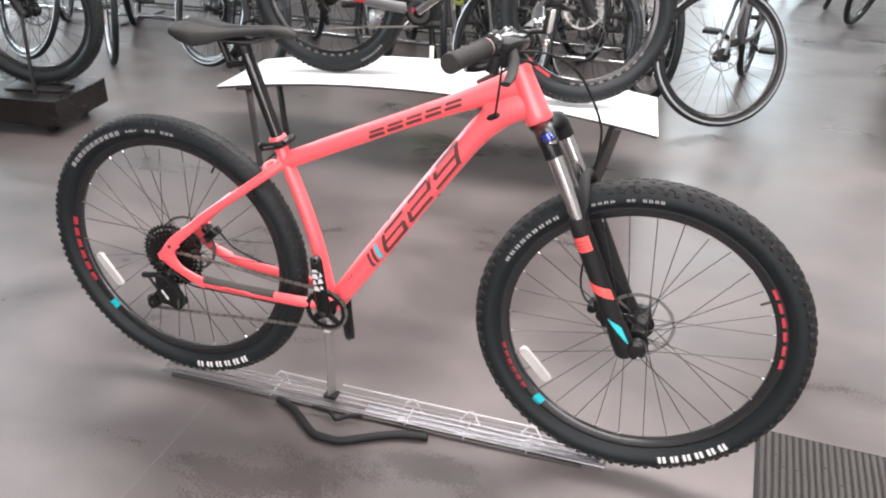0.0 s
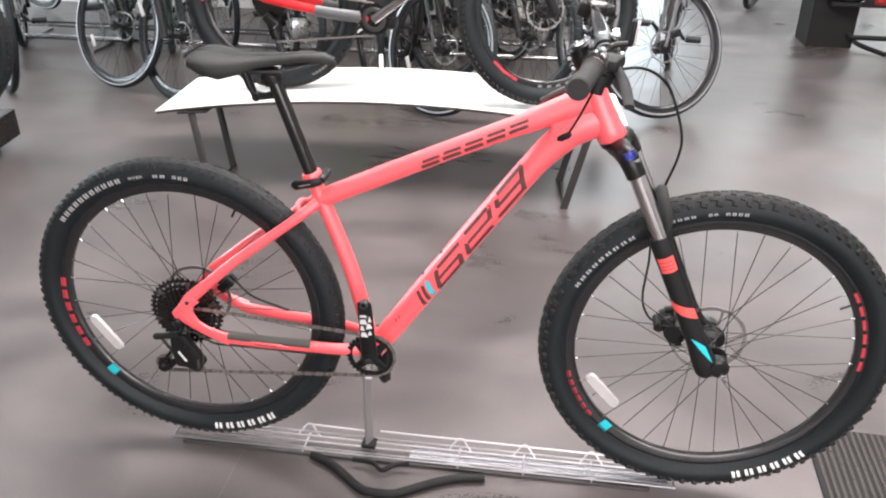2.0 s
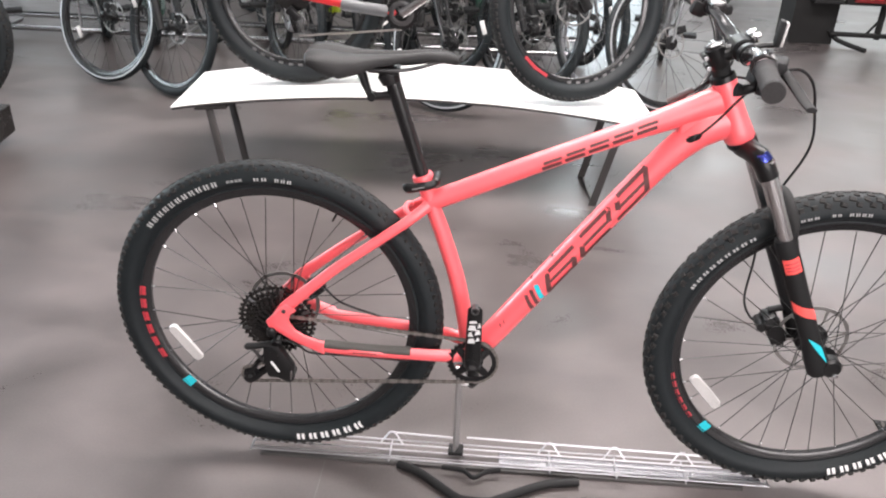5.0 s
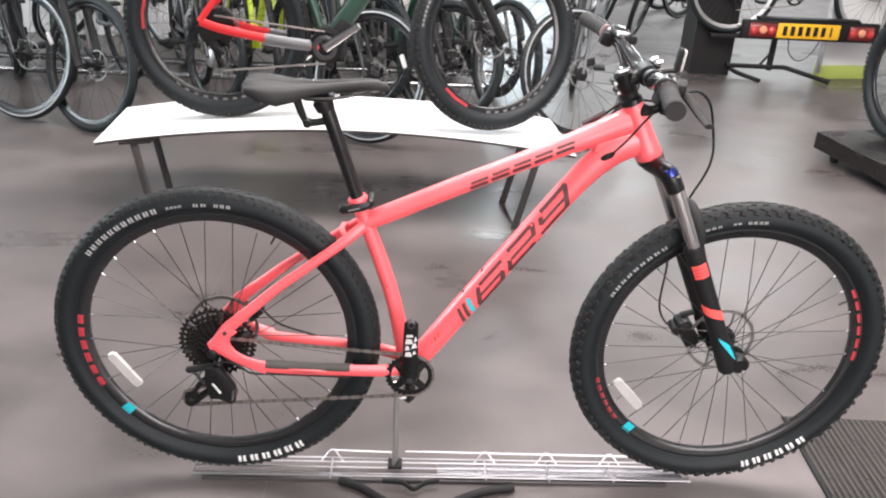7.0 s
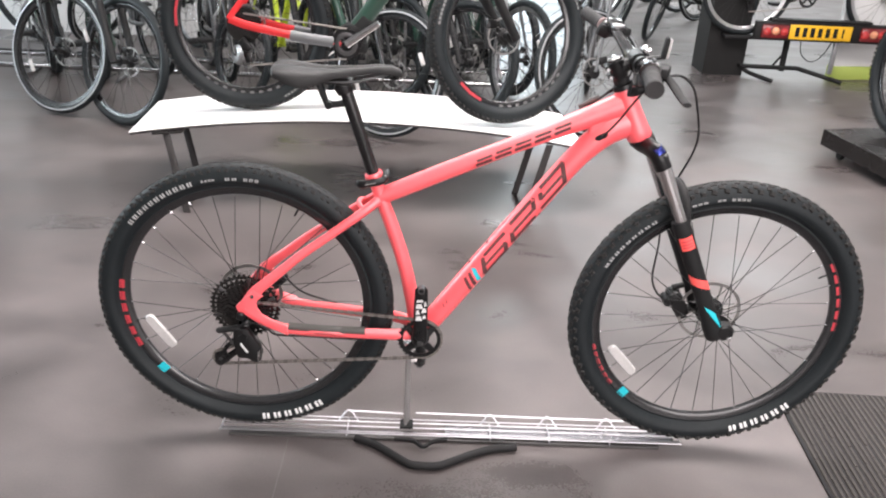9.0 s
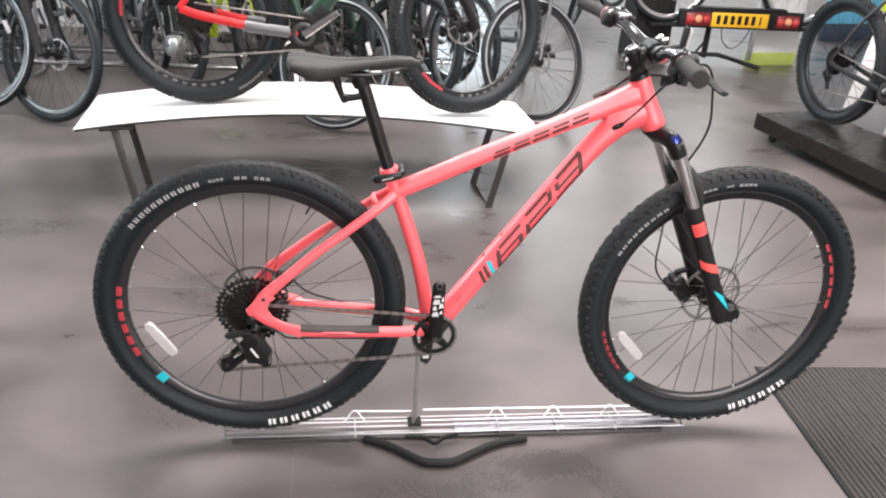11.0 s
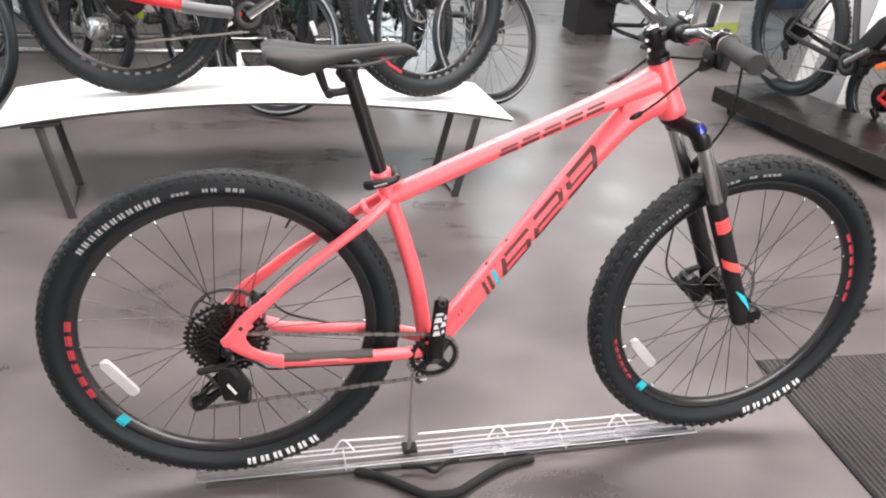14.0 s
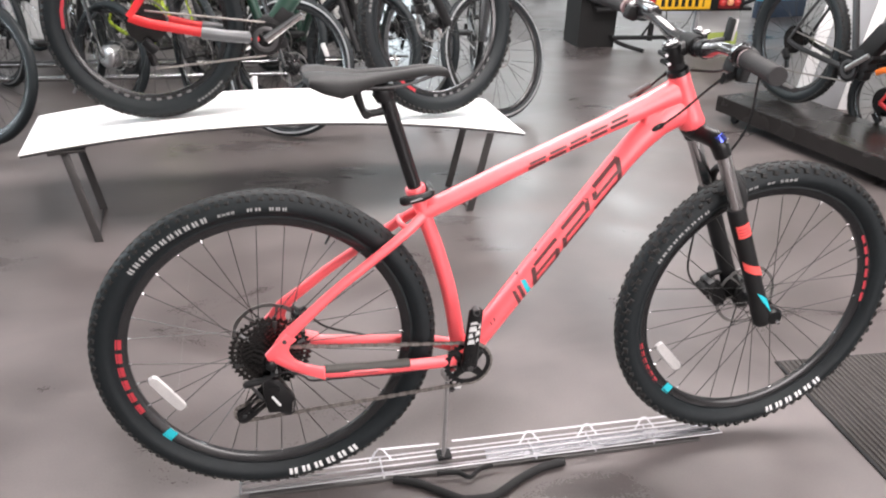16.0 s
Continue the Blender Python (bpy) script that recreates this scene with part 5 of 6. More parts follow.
part("gear_cable", tube(bmesh.new(), curve([(0.30, -0.054, 0.335), (0.16, -0.060, 0.343), (0.085, -0.072, 0.352), (0.066, -0.088, 0.376), (0.034, -0.090, 0.393), (-0.010, -0.088, 0.382), (-0.050, -0.084, 0.368)], 6), 0.0022, 8), MATT, bike)
bm = block(bmesh.new(), (0.040, 0.012, 0.022), pose(0.072, 0.040, 0.440, 0, -40, 0), 0.002)
block(bm, (0.040, 0.012, 0.022), pose(0.072, 0.060, 0.440, 0, -40, 0), 0.002)
block(bm, (0.012, 0.034, 0.016), pose(0.058, 0.050, 0.454, 0, -40, 0), 0.002)
tube(bm, [(0.074, 0.032, 0.442), (0.074, 0.070, 0.442)], 0.0105, 14, ref=(0, 0, 1))
part("rear_brake_caliper", bm, BLACK, bike)
part("brake_hose", tube(bmesh.new(), curve([(0.082, 0.064, 0.444), (0.125, 0.062, 0.402), (0.20, 0.062, 0.375), (0.28, 0.058, 0.352), (0.38, 0.044, 0.340)], 6), 0.0026, 8), MATT, bike)

# front reflector on a bracket at the bar
bm = tube(bmesh.new(), curve([(0.886, -0.052, 1.052), (0.905, -0.056, 1.060), (0.924, -0.058, 1.062)], 4), [(0.010, 0.006), (0.006, 0.005), (0.005, 0.005)], 10)
tube(bm, [(0.886, -0.060, 1.042), (0.886, -0.044, 1.041)], 0.0195, 18, ref=(0, 0, 1))
front_reflector = part("front_reflector", bm, BLACK, bike, "black bracket with an upright white reflector")
part("reflector_back", block(bmesh.new(), (0.010, 0.024, 0.046), pose(0.928, -0.058, 1.082, 0, 6, -6), 0.004), MATT, front_reflector)
part("reflector_lens", block(bmesh.new(), (0.005, 0.021, 0.042), pose(0.9352, -0.0588, 1.0813, 0, 6, -6), 0.002), REFLECT, front_reflector, "white reflector lens")

# ---- the other bicycles ----


def paint(name, colour, rough=0.35, metal=0.0):
    return material(name, colour, rough, metal, spread=0.05, coat=0.4)


P_BLACK = paint("black_frame_paint", (0.013, 0.013, 0.014))
P_GREEN = paint("dark_green_frame_paint", (0.012, 0.045, 0.030))
P_SILVER = paint("silver_frame_paint", (0.42, 0.43, 0.44), 0.3, 0.6)
P_LIME = paint("lime_frame_paint", (0.45, 0.58, 0.03))
P_GREY = paint("grey_frame_paint", (0.10, 0.105, 0.11))
P_RED = paint("red_frame_paint", (0.62, 0.02, 0.025))
P_SHADE = paint("grey_panel", (0.30, 0.31, 0.32), 0.6)
FAINT = material("faint_grey_print", (0.16, 0.16, 0.16), 0.5, spread=0.3, grain=60)
RAIL = material("galvanised_rail", (0.38, 0.38, 0.39), 0.42, metal=0.85, spread=0.25, grain=40)
DISC_ALLOY = material("bright_alloy", (0.62, 0.62, 0.63), 0.28, metal=0.9, spread=0.1)
ORANGE = material("orange_reflector", (0.85, 0.20, 0.03), 0.35, spread=0.1)
ALLOY_RIM = material("alloy_rim", (0.45, 0.45, 0.46), 0.3, metal=0.9, spread=0.1)
KNOBS_FAT = ([(-0.92, 0.0, 0.020, 0.013, 0.1), (-0.5, 0.5, 0.016, 0.012, 0.2), (0.0, 0.0, 0.020, 0.012, 0.0), (0.5, 0.5, 0.016, 0.012, -0.2), (0.92, 0.0, 0.020, 0.013, -0.1)], 88, 0.0048)


def shop_bike(label, colour, R=0.345, w=0.018, steer=0.0, knobs=None, fork="rigid", motor=False, base=1.06, rim_mat=None, accent=None, group="bicycles on the rack", spoke_mat=None, reflectors=False, drum=False):
    """A whole bicycle, rear tyre on the origin, front along x."""
    b = thing("bicycle", label, "bicycle", group=group)
    rim_r = R - 2 * w - 0.004 if w > 0.024 else R - 1.9 * w
    rc, fc = Vector((0, 0, R)), Vector((base, 0, R))
    s_ax = Vector((0.40, 0, -0.917))
    top = Vector((base - 0.36, 0, R + 0.62))
    turn = Matrix.Translation(fc) @ Matrix.Rotation(radians(steer), 4, -s_ax) @ Matrix.Translation(-fc)

    def st(p):
        return turn @ Vector(p)
    wheel("rear_wheel", b, R, w, rim_r, Matrix.Translation(rc), knobs, 28, (0.075, 0.04), rim_mat=rim_mat, nipples=False, seg=56, spoke_mat=spoke_mat)
    wheel("front_wheel", b, R, w, rim_r, turn @ Matrix.Translation(fc), knobs, 28, (0.08, 0.04), rim_mat=rim_mat, nipples=False, seg=56, spoke_mat=spoke_mat)
    bb, seat = Vector((0.43, 0, R - 0.055)), Vector((0.27, 0, R + 0.45))
    hl = top + s_ax * 0.13
    part("top_tube", tube(bmesh.new(), [seat + Vector((0.01, 0, -0.04)), top + s_ax * 0.03], [(0.016, 0.018), (0.019, 0.024)], 12), colour, b)
    part("down_tube", tube(bmesh.new(), curve([bb, bb.lerp(hl, 0.6) + Vector((0, 0, -0.012)), top + s_ax * 0.10], 4), [(0.030, 0.036), (0.028, 0.036), (0.024, 0.032)] if motor else [(0.020, 0.022), (0.020, 0.023), (0.02, 0.026)], 14), colour, b)
    part("seat_tube", tube(bmesh.new(), [bb, seat], [(0.018, 0.019), (0.016, 0.017)], 12), colour, b)
    part("head_tube", tube(bmesh.new(), [top, top + s_ax * 0.13], [0.022, 0.025], 14), colour, b)
    tail = rc + Vector((-0.055, 0, 0.030)) if accent else rc  # where the stays meet
    fat = 1.45 if accent else 1.0
    for s in (-1, 1):
        part("chain_stay", tube(bmesh.new(), curve([tail + Vector((0, 0.066 * s, 0)), tail.lerp(bb, 0.2) + Vector((0, 0.062 * s, -0.012)), bb + Vector((-0.09, 0.045 * s, 0.004)), bb + Vector((0, 0.02 * s, 0))], 4), [(0.006, 0.012 * fat), (0.008, 0.013 * fat), (0.010, 0.016), (0.012, 0.018)], 10), accent or colour, b)
        part("seat_stay", tube(bmesh.new(), curve([tail + Vector((0, 0.066 * s, 0)), tail.lerp(seat, 0.5) + Vector((0, 0.054 * s, 0)), seat + Vector((0, 0.018 * s, -0.05))], 4), (0.007, 0.009 * fat), 10), accent or colour, b)
        if fork == "rigid":
            part("fork_leg", tube(bmesh.new(), curve([st(hl + Vector((0.004, 0.04 * s, 0))), st(fc.lerp(hl, 0.45) + Vector((0.0, 0.050 * s, 0))), st(fc + Vector((0, 0.056 * s, 0)))], 4), [(0.013, 0.017), (0.011, 0.015), (0.008, 0.010)], 12), colour, b)
        else:
            part("stanchion", tube(bmesh.new(), [st(hl + Vector((0.02, 0.066 * s, 0.0))), st(fc.lerp(hl, 0.5) + Vector((0.012, 0.066 * s, 0)))], 0.016, 12), STANCHION, b)
            part("fork_leg", tube(bmesh.new(), [st(fc.lerp(hl, 0.62) + Vector((0.014, 0.066 * s, 0))), st(fc + Vector((0.004, 0.067 * s, -0.010)))], [0.021, 0.019], 12), MATT, b)
    if fork == "rigid":
        part("fork_crown", tube(bmesh.new(), [st(hl + Vector((0.004, -0.045, 0))), st(hl + Vector((0.004, 0.045, 0)))], 0.018, 12, ref=(0, 0, 1)), colour, b)
    else:
        part("fork_crown", tube(bmesh.new(), [st(hl + Vector((0.012, -0.080, 0))), st(hl + Vector((0.012, 0.080, 0)))], 0.020, 12, ref=(0, 0, 1)), MATT, b)
    part("brake_caliper", block(bmesh.new(), (0.05, 0.035, 0.04), turn @ Matrix.Translation(fc + Vector((-0.06, 0.055, 0.05))), 0.008), BLACK, b)
    part("stem", tube(bmesh.new(), [st(top - s_ax * 0.03), st(top - s_ax * 0.04 + Vector((0.07, 0, 0.01)))], 0.017, 12), BLACK, b)
    c = top - s_ax * 0.04 + Vector((0.07, 0, 0.01))
    part("handlebar", tube(bmesh.new(), [st(c + Vector((-0.04 * abs(k) ** 1.5, 0.33 * k, 0.02 * min(1, abs(k) * 3)))) for k in (-1, -0.6, -0.3, -0.1, 0, 0.1, 0.3, 0.6, 1)], 0.0125, 10, ref=(0, 0, 1)), BLACK, b)
    for s in (-1, 1):
        part("grip", tube(bmesh.new(), [st(c + Vector((-0.026, 0.23 * s, 0.02))), st(c + Vector((-0.041, 0.335 * s, 0.02)))], 0.017, 12, ref=(0, 0, 1)), GRIP, b)
    post = seat + (seat - bb).normalized() * 0.16
    part("seat_post", tube(bmesh.new(), [seat, post], 0.0145, 12), BLACK, b)
    saddle(b, LEATHERETTE, 0.0, Matrix.Translation(post - Vector((0.24, 0, 0.965))))
    bm = bmesh.new()
    gear(bm, 0.062, 32, 0.004, 0.004, -0.047, 0.048)
    for k in range(4):
        a = radians(45 + 90 * k)
        tube(bm, [(0.008 * math.cos(a), -0.05, 0.008 * math.sin(a)), (0.052 * math.cos(a), -0.047, 0.052 * math.sin(a))], (0.003, 0.008), 6)
    part("chainring", bm, BLACK, b, smooth=False, at=Matrix.Translation(bb))
    for s, ang in ((-1, 36 if motor else 25), (1, 216 if motor else 205)):
        d = Vector((math.cos(radians(ang)), 0, math.sin(radians(ang))))
        part("crank_arm", tube(bmesh.new(), [bb + Vector((0, 0.06 * s, 0)), bb + Vector((0, 0.085 * s, 0)) + d * 0.17], [(0.009, 0.018), (0.007, 0.013)], 10), STANCHION if motor else BLACK, b)
        if not motor:
            part("pedal", block(bmesh.new(), (0.09, 0.09, 0.022), Matrix.Translation(bb + Vector((0, 0.14 * s, 0)) + d * 0.17), 0.006), MATT, b)
    if motor:
        bm = lathe(bmesh.new(), [(0.0, -0.040), (0.045, -0.040), (0.062, -0.034), (0.066, -0.02), (0.066, 0.02), (0.062, 0.034), (0.045, 0.040), (0.0, 0.040)], 28)
        block(bm, (0.13, 0.066, 0.075), Matrix.Translation((0.045, 0, 0.035)) @ Matrix.Rotation(radians(-50), 4, "Y"), 0.012)
        block(bm, (0.09, 0.060, 0.050), Matrix.Translation((0.03, 0, -0.035)), 0.014)
        part("motor", bm, MATT, b, "dark drive motor at the bottom bracket", at=Matrix.Translation(bb + Vector((0.01, 0, 0.015))))
        bm = lathe(bmesh.new(), [(0.030, -0.052), (0.034, -0.053), (0.047, -0.0525), (0.049, -0.051), (0.040, -0.046)], 28, closed=True)
        part("motor_ring", bm, DARK_STEEL, b, "grey ring on the motor", at=Matrix.Translation(bb))
    bm = bmesh.new()
    for k in range(6):
        teeth = 12 + k * 5
        gear(bm, teeth * 0.00202 - 0.002, teeth, 0.004, 0.002, -0.056 + 0.005 * k, max(0.014, teeth * 0.00202 - 0.02))
    part("cassette", bm, SPROCKET, b, smooth=False, at=Matrix.Translation(rc))
    bm = block(bmesh.new(), (0.06, 0.025, 0.035), Matrix.Translation(rc + Vector((0.01, -0.072, -0.075))) @ Matrix.Rotation(radians(45), 4, "Y"), 0.007)
    tube(bm, [rc + Vector((0.0, -0.055, -0.085)), rc + Vector((0.02, -0.055, -0.15))], [(0.006, 0.014), (0.006, 0.016)], 10)
    part("rear_derailleur", bm, BLACK, b)
    bm = bmesh.new()
    tube(bm, [rc + Vector((0, -0.045, 0.05)), bb + Vector((0, -0.047, 0.063))], (0.003, 0.0045), 6)
    tube(bm, [rc + Vector((0.02, -0.045, -0.165)), bb + Vector((0, -0.047, -0.063))], (0.003, 0.0045), 6)
    part("chain", bm, CHAIN, b)
    if accent:
        for name in ("rear_wheel", "front_wheel"):
            rim = next(o for o in b.children if o.name.split(".")[0] == name)
            for a in ((172,) if name == "rear_wheel" else (232,)):
                glyph_arc(rim, "rim_print", a - 12, a + 12, rim_r - 0.007, 0.012, 1, (-0.0156, -0.0156), RED, gap=0, label="red patch on the rim")
    if reflectors:
        for rim in [o for o in b.children if o.name.split(".")[0] in ("rear_wheel", "front_wheel")]:
            for ang in (35, 215):
                part("wheel_reflector", block(bmesh.new(), (0.024, 0.010, 0.070), Matrix.Translation((0, -0.012, 0)), 0.004), REFLECT, rim, "white plastic spoke reflector", at=spin(ang) @ Matrix.Translation((R * 0.62, 0, 0)))
    if drum:
        rim = next(o for o in b.children if o.name.split(".")[0] == "front_wheel")
        bm = lathe(bmesh.new(), [(0.012, -0.050), (0.040, -0.046), (0.056, -0.036), (0.060, -0.030), (0.058, -0.012), (0.060, -0.008), (0.060, 0.008), (0.058, 0.012), (0.060, 0.030), (0.056, 0.036), (0.040, 0.046), (0.012, 0.050)], 32)
        part("hub_drum", bm, DISC_ALLOY, rim, "bright ribbed alloy hub drum")
    return b


def stands(contact, heading, front_contact=False, base=1.06, z=0.0):
    """The pose of a bicycle by the place of a tyre on its support and its heading in degrees from x."""
    x, y = contact
    if front_contact:
        x, y = x - base * math.cos(radians(heading)), y - base * math.sin(radians(heading))
    return pose(x, y, z, 0, 0, heading)


# on the table
e_bike = shop_bike("dark green electric mountain bike with red stays, on the white table", P_GREEN, 0.371, 0.034, steer=24, knobs=KNOBS_FAT, fork="sus", motor=True, base=1.115, accent=P_RED, group="display bicycles")
e_bike.matrix_basis = Matrix.Translation((-0.365, 1.755, table_z(-0.365) + 0.002)) @ Matrix.Rotation(radians(0.4), 4, "Y")

for name, arcs, bits in (("rear_wheel", [(-62, -40)], (-130, -60)), ("front_wheel", [(148, 172), (20, 44)], (-100, -30))):
    rim = next(o for o in e_bike.children if o.name.split(".")[0] == name)
    for a0, a1 in arcs:
        glyph_arc(rim, "sidewall_print", a0, a1, 0.337, 0.009, 8, lambda q: -tyre_y(0.368, 0.034, 0.298, q) - 0.001, FAINT, gap=0.3, label="grey print on the sidewall")
    glyph_arc(rim, "rim_print", bits[0], bits[1], 0.2915, 0.010, 9, (-0.0152, -0.0152), FAINT, gap=0.55, label="grey print on the rim")
for sy in (-1, 1):  # dark front half of each stay
    bm = tube(bmesh.new(), [(0.195, 0.0590 * sy, 0.343), (0.27, 0.0525 * sy, 0.331), (0.375, 0.040 * sy, 0.320)], (0.0140, 0.0235), 12)
    part("stay_cover", bm, P_GREY, e_bike, "dark grey stay cover")

# the rack row behind the table: front wheels towards the aisle
hybrid = shop_bike("black hybrid bike with slim tyres, in the rack row", P_BLACK, 0.345, 0.019, steer=43, reflectors=True)
tourer = shop_bike("grey city bike with alloy rims, in the rack row", P_GREY, 0.345, 0.020, steer=14, rim_mat=ALLOY_RIM, spoke_mat=STEEL, reflectors=True)
trail = shop_bike("dark green trail bike with knobbly tyres, in the rack row", P_GREEN, 0.345, 0.022, fork="sus", steer=32)
lime = shop_bike("lime and black hybrid bike, in the rack row", P_LIME, 0.345, 0.019, fork="sus", steer=-4)
silver = shop_bike("silver city bike with alloy rims, on the tow-bar carrier", P_SILVER, 0.335, 0.018, rim_mat=ALLOY_RIM, steer=0, group="display bicycles")
gravel = shop_bike("black disc-braked road bike with alloy hub, in the rack row", P_GREY, 0.358, 0.020, steer=-58)
for slim, R, w in ((hybrid, 0.345, 0.019), (gravel, 0.358, 0.020)):
    for rim in [o for o in slim.children if o.name.split(".")[0] in ("rear_wheel", "front_wheel")]:
        for sy in (-1, 1):
            bm = lathe(bmesh.new(), [(R - 1.25 * w, sy * (w * 0.985 + 0.0012)), (R - 1.02 * w, sy * (w + 0.0014)), (R - 0.78 * w, sy * (w * 0.97 + 0.0012)), (R - 1.0 * w, sy * w * 0.9)], 56, closed=True)
            part("sidewall_stripe", bm, P_SILVER, rim, "pale reflective stripe on the sidewall")
drum_bike = shop_bike("black city bike with a bright hub drum, in the rack row", P_BLACK, 0.290, 0.022, steer=22, base=0.98, drum=True)
drum_bike.matrix_basis = stands((-0.72, 3.18), -64, True, 0.98)
hybrid.matrix_basis = stands((-1.66, 2.84), -62, True)
trail.matrix_basis = stands((-1.24, 2.66), -62, True)
tourer.matrix_basis = stands((-2.25, 2.66), -60, True)
lime.matrix_basis = stands((-0.25, 2.95), -62, True)
gravel.matrix_basis = stands((1.312, 2.790), -100, True)
for src, (x, y), h in ((hybrid, (0.20, 2.64), -70), (trail, (0.62, 3.0), -62), (hybrid, (-2.78, 2.58), -60), (lime, (-3.35, 2.75), -60), (trail, (0.16, 3.25), -70), (tourer, (0.95, 3.1), -75)):
    copy_thing(src, stands((x, y), h, True))
# a second row, further back, and bikes along the far aisle
for k in range(7):
    copy_thing((hybrid, trail, gravel, tourer, lime, hybrid, trail)[k], stands((-3.3 + 0.62 * k, 4.55 + 0.05 * (k % 2)), 118 + 5 * (k % 3), True))
for k in range(5):
    copy_thing((trail, hybrid, tourer, trail, gravel)[k], stands((2.38 - 0.12 * k, 5.62 + 0.55 * k), -146 + 5 * (k % 2), True))

# on the platforms
fat = shop_bike("black mountain bike with wide tyres, on the dark platform", P_BLACK, 0.362, 0.032, knobs=KNOBS_FAT, fork="sus", group="display bicycles", base=1.12, steer=3)
fat.matrix_basis = stands((-1.89, 1.65), 10, True, 1.12, 0.182)
hold = thing("wheel_stand", "black steel wheel stand on the dark platform", "stand")
part("foot_plate", block(bmesh.new(), (0.30, 0.13, 0.008), pose(-1.88, 1.60, 0.186, 0, 0, 10), 0.002), MATT, hold)
part("arm", tube(bmesh.new(), curve([(-1.795, 1.475, 0.190), (-1.812, 1.500, 0.36), (-1.858, 1.560, 0.545)], 4), [(0.012, 0.006), (0.011, 0.006), (0.010, 0.006)], 10), MATT, hold)
part("hub_hook", tube(bmesh.new(), [(-1.858, 1.560, 0.545), (-1.872, 1.590, 0.548)], 0.008, 10), MATT, hold)
trail_e = shop_bike("black electric mountain bike, on the black platform", P_BLACK, 0.348, 0.030, knobs=KNOBS_FAT, fork="sus", motor=True, group="display bicycles", base=1.06, steer=14)
trail_e.matrix_basis = stands((2.936, 2.448), -82.9, False, 1.06, 0.147)
bm = block(bmesh.new(), (0.17, 0.075, 0.13), pose(0.44, 0, 0.33, 0, -25, 0), 0.022)
block(bm, (0.10, 0.070, 0.20), pose(0.52, 0, 0.44, 0, 35, 0), 0.022)
part("motor_cover", bm, MATT, trail_e, "bulky matt black motor cover")
easel = thing("sign_stand", "grey sign stand with white side strips and a lime header", "sign stand", pose(3.46, 2.74, 0, 0, 0, -14))
for s in (-1, 1):
    part("side_strip", block(bmesh.new(), (0.075, 0.014, 0.70), pose(0.145 * s, 0, 0.345, 0, 7, 0), 0.003), WHITE, easel)
part("panel", block(bmesh.new(), (0.21, 0.008, 0.68), pose(0, 0, 0.345, 0, 7, 0), 0.002), P_SHADE, easel, "plain grey panel")
part("header", block(bmesh.new(), (0.38, 0.016, 0.30), pose(0.06, 0, 0.845, 0, 7, 0), 0.003), P_LIME, easel, "lime green header board")
city = shop_bike("red junior bike with orange spoke reflectors, on the floor", P_RED, 0.250, 0.022, knobs=KNOBS_FAT, group="display bicycles", base=0.86, steer=4)
city.matrix_basis = stands((3.27, 2.05), -79.0, False, 0.86)
for b in (city, trail_e):
    for rim in [o for o in b.children if o.name.split(".")[0] in ("rear_wheel", "front_wheel")]:
        if b is trail_e and rim.name.startswith("rear"):
            continue
        for ang in (118, 298):
            bm = block(bmesh.new(), (0.030, 0.010, 0.075), Matrix.Translation((0, -0.014, 0)), 0.003)
            part("wheel_reflector", bm, ORANGE, rim, "orange spoke reflector", at=spin(ang) @ Matrix.Translation((0.165 if b is city else 0.22, 0, 0)))

# rack rails
rack = thing("bike_rack", "long galvanised floor rack of rails, behind the row of bikes", "rack")
for y, z, r in ((3.66, 0.05, 0.017), (3.66, 0.15, 0.008), (3.95, 0.06, 0.014)):
    part("rail", tube(bmesh.new(), [(-4.2, y, z), (1.0, y, z)], r, 10), STEEL if r > 0.01 else DARK_STEEL, rack)
for k in range(9):
    x = -4.1 + 0.62 * k
    part("upright", tube(bmesh.new(), [(x, 3.66, 0.0), (x, 3.66, 0.42), (x + 0.02, 3.72, 0.46)], 0.010, 8), RAIL, rack)
    part("foot_rail", tube(bmesh.new(), [(x, 3.50, 0.010), (x, 4.05, 0.010)], 0.010, 8), RAIL, rack)

# black pillar, and the tow-bar carrier beside it
pillar = slab("pillar", (2.48, 4.45, 0.0), (2.78, 4.75, ZC), DARK_WALL, "black square pillar", "pillar")
carrier = thing("bike_carrier", "black tow-bar bike carrier with lamps and a yellow plate", "bike carrier")
CX, CY, CZ = 3.245, 4.33, 0.368
part("light_board", block(bmesh.new(), (1.00, 0.045, 0.135), pose(CX + 0.02, CY, CZ), 0.008), MATT, carrier)
YELLOW = material("yellow_plate", (0.80, 0.46, 0.02), 0.4, spread=0.04)
LENS = material("red_lamp_lens", (0.45, 0.03, 0.03), 0.2, spread=0.1, coat=0.6)
part("plate", block(bmesh.new(), (0.455, 0.006, 0.105), pose(CX, CY - 0.026, CZ), 0.002), YELLOW, carrier, "yellow plate with dark bars")
for k in range(7):
    part("plate_bar", block(bmesh.new(), (0.012 if k == 6 else 0.030, 0.003, 0.066), pose(CX - 0.172 + 0.056 * k, CY - 0.0295, CZ), 0.0), MATT, carrier, smooth=False)
AMBER = material("amber_lamp_lens", (0.70, 0.30, 0.16), 0.2, spread=0.2, grain=200, coat=0.6)
HOUSING = material("dark_red_housing", (0.16, 0.016, 0.018), 0.25, spread=0.2, coat=0.5)
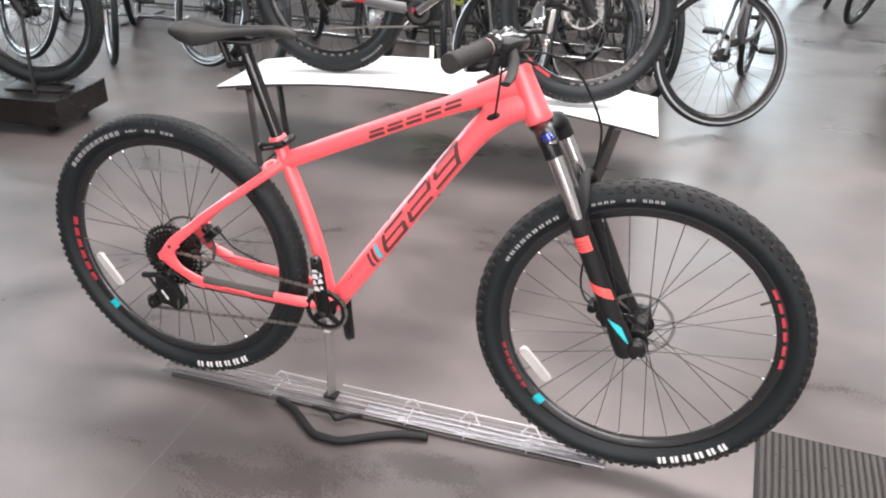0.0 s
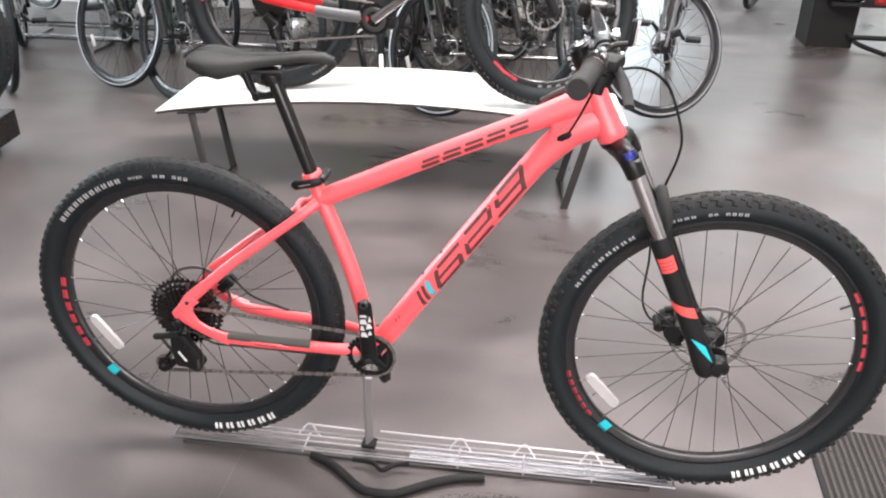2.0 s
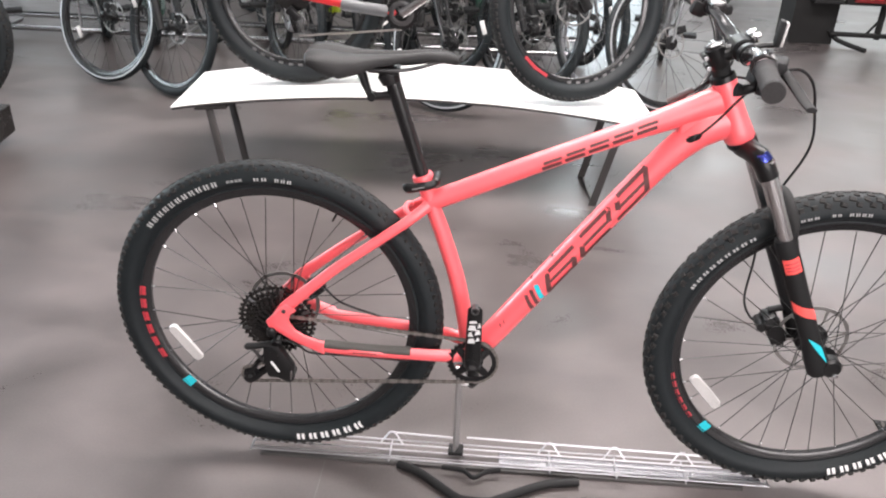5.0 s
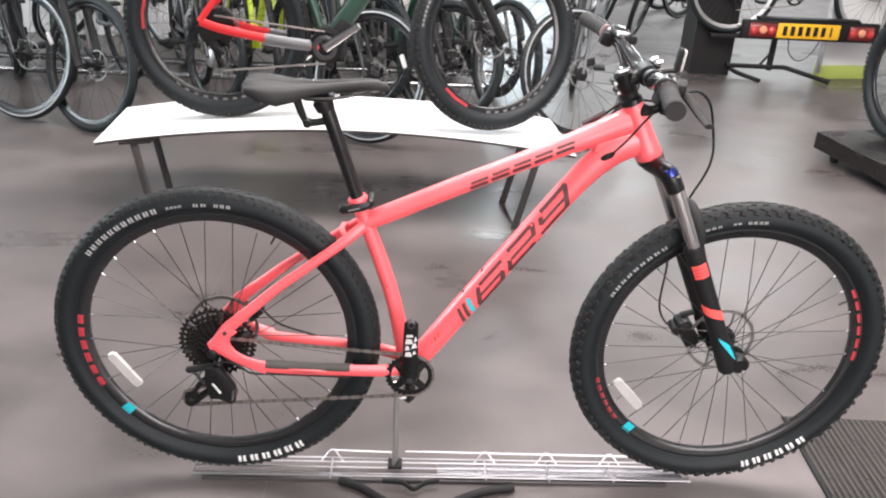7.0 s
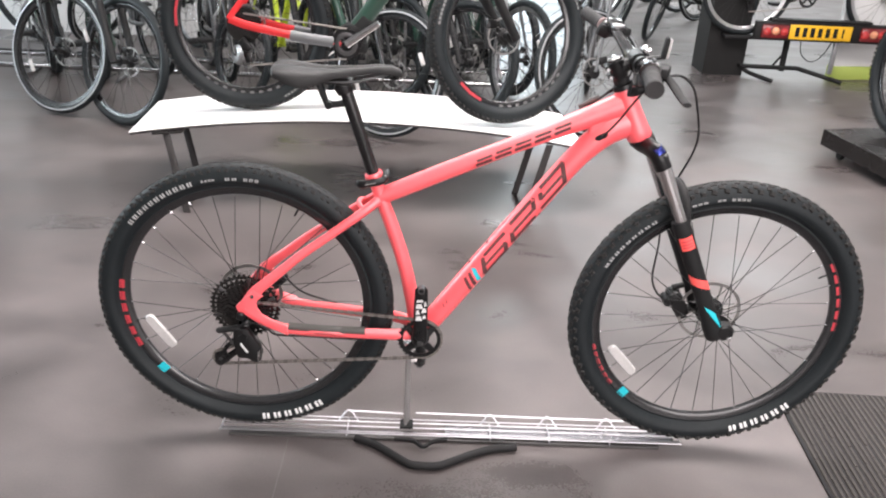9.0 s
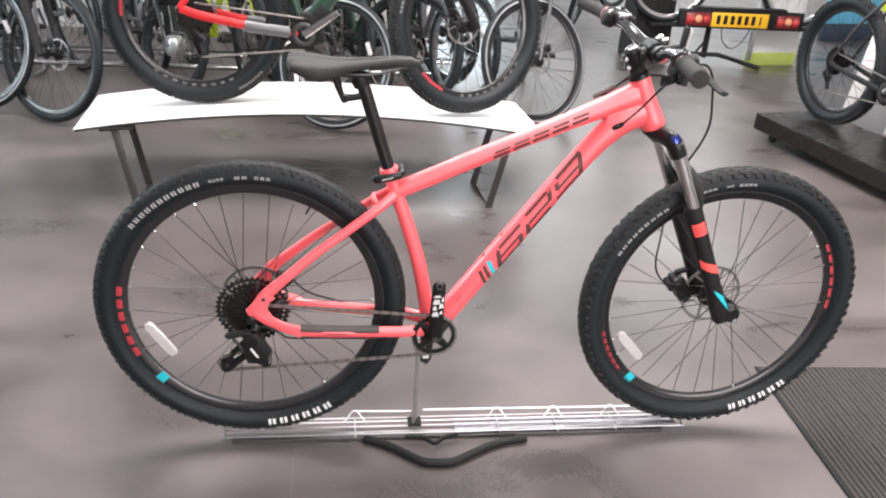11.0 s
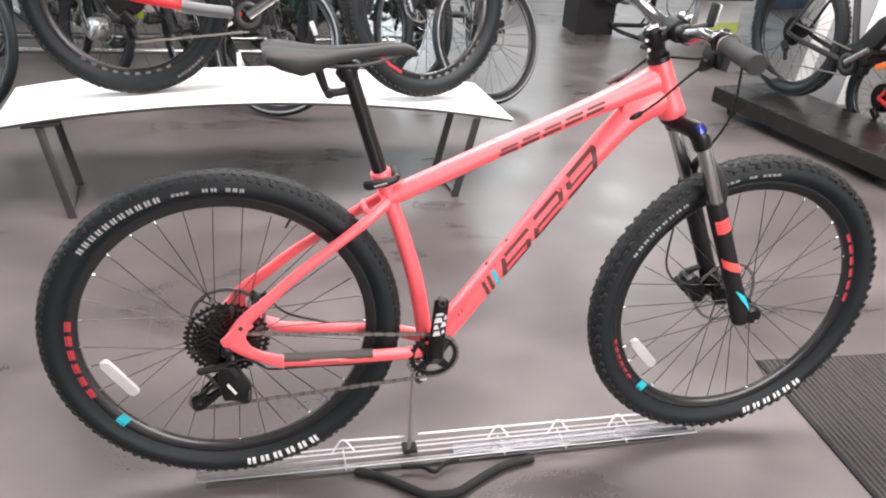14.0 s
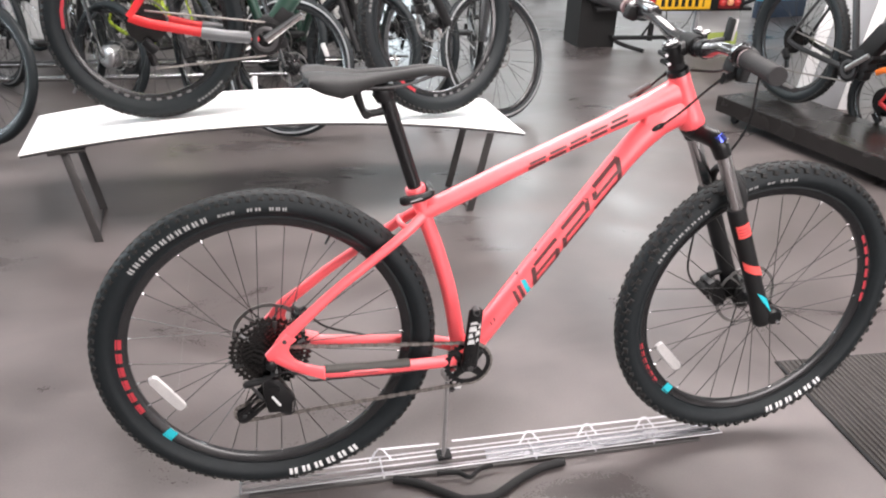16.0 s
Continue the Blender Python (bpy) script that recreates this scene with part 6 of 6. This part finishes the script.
for x0, wide in ((-0.335, 0.20), (0.385, 0.185)):
    housing = part("lamp_housing", block(bmesh.new(), (wide, 0.026, 0.098), pose(CX + x0, CY - 0.028, CZ), 0.010), HOUSING, carrier, "dark red lamp housing")
    for k, (q, mm) in enumerate(((-0.062, LENS), (0.0, AMBER), (0.062, LENS))):
        bm = lathe(bmesh.new(), [(0.0, -0.012), (0.014, -0.010), (0.026, -0.004), (0.029, 0.004)][::-1], 20)
        part("lamp_lens", bm, mm, housing, at=Matrix.Translation((CX + x0 + q, CY - 0.043, CZ + (0.004 if k == 1 else 0.0))))
part("top_bar", block(bmesh.new(), (0.74, 0.07, 0.020), pose(CX, CY + 0.01, CZ + 0.078), 0.005), MATT, carrier)
part("lamp_cable", tube(bmesh.new(), curve([(CX - 0.12, CY, CZ - 0.066), (CX - 0.10, CY - 0.01, CZ - 0.16), (CX - 0.02, CY - 0.01, CZ - 0.215), (CX + 0.06, CY, CZ - 0.17), (CX + 0.11, CY, CZ - 0.07)], 6), 0.004, 8), MATT, carrier, "hanging black lamp cable")
part("side_post", block(bmesh.new(), (0.030, 0.030, 0.24), pose(CX + 0.155, CY + 0.02, CZ - 0.185), 0.003), RAIL, carrier, "pale grey square post")
part("carrier_foot", tube(bmesh.new(), curve([(2.935, 4.235, 0.018), (2.80, 4.40, 0.045), (2.74, 4.445, 0.10)], 4), 0.016, 10), MATT, carrier)
part("carrier_foot", tube(bmesh.new(), [(3.47, 4.27, 0.018), (3.17, 4.40, 0.085), (3.08, 4.40, 0.085), (2.74, 4.41, 0.085)], 0.017, 10), MATT, carrier)
part("carrier_post", tube(bmesh.new(), [(3.06, 4.41, 0.06), (3.06, 4.41, 0.34)], 0.022, 12), MATT, carrier)
part("carrier_strut", tube(bmesh.new(), [(2.98, 4.41, 0.085), (3.06, 4.41, 0.20)], 0.009, 8), MATT, carrier)
part("wheel_tray", block(bmesh.new(), (1.30, 0.11, 0.025), pose(3.22, 4.41, 0.305), 0.006), MATT, carrier)
silver.matrix_basis = stands((2.69, 4.405), 0, False, 1.06, 0.318)

# display board at the aisle
board = thing("display_board", "white display board with a lime green foot band", "display board", pose(3.66, 4.50, 0, 0, 0, 8))
part("panel", block(bmesh.new(), (0.42, 0.05, 1.5), pose(0, 0, 0.85), 0.004), WHITE, board)
LIMEBAND = material("lime_band", (0.36, 0.44, 0.10), 0.5)
part("foot_band", block(bmesh.new(), (0.43, 0.06, 0.10), pose(0, 0, 0.05), 0.004), LIMEBAND, board)

far_board = thing("poster_board", "pale poster board with a blue band, standing on the floor", "poster board", pose(4.98, 5.60, 0, 0, 0, 10))
part("panel", block(bmesh.new(), (0.60, 0.04, 1.2), pose(0, 0, 1.02), 0.004), material("pale_teal_print", (0.38, 0.44, 0.44), 0.5), far_board)
part("middle_band", block(bmesh.new(), (0.60, 0.046, 0.26), pose(0, 0, 0.29), 0.004), material("sky_blue_print", (0.10, 0.38, 0.55), 0.5), far_board)
part("foot_band", block(bmesh.new(), (0.60, 0.05, 0.16), pose(0, 0, 0.08), 0.004), material("navy_print", (0.02, 0.035, 0.06), 0.5), far_board)
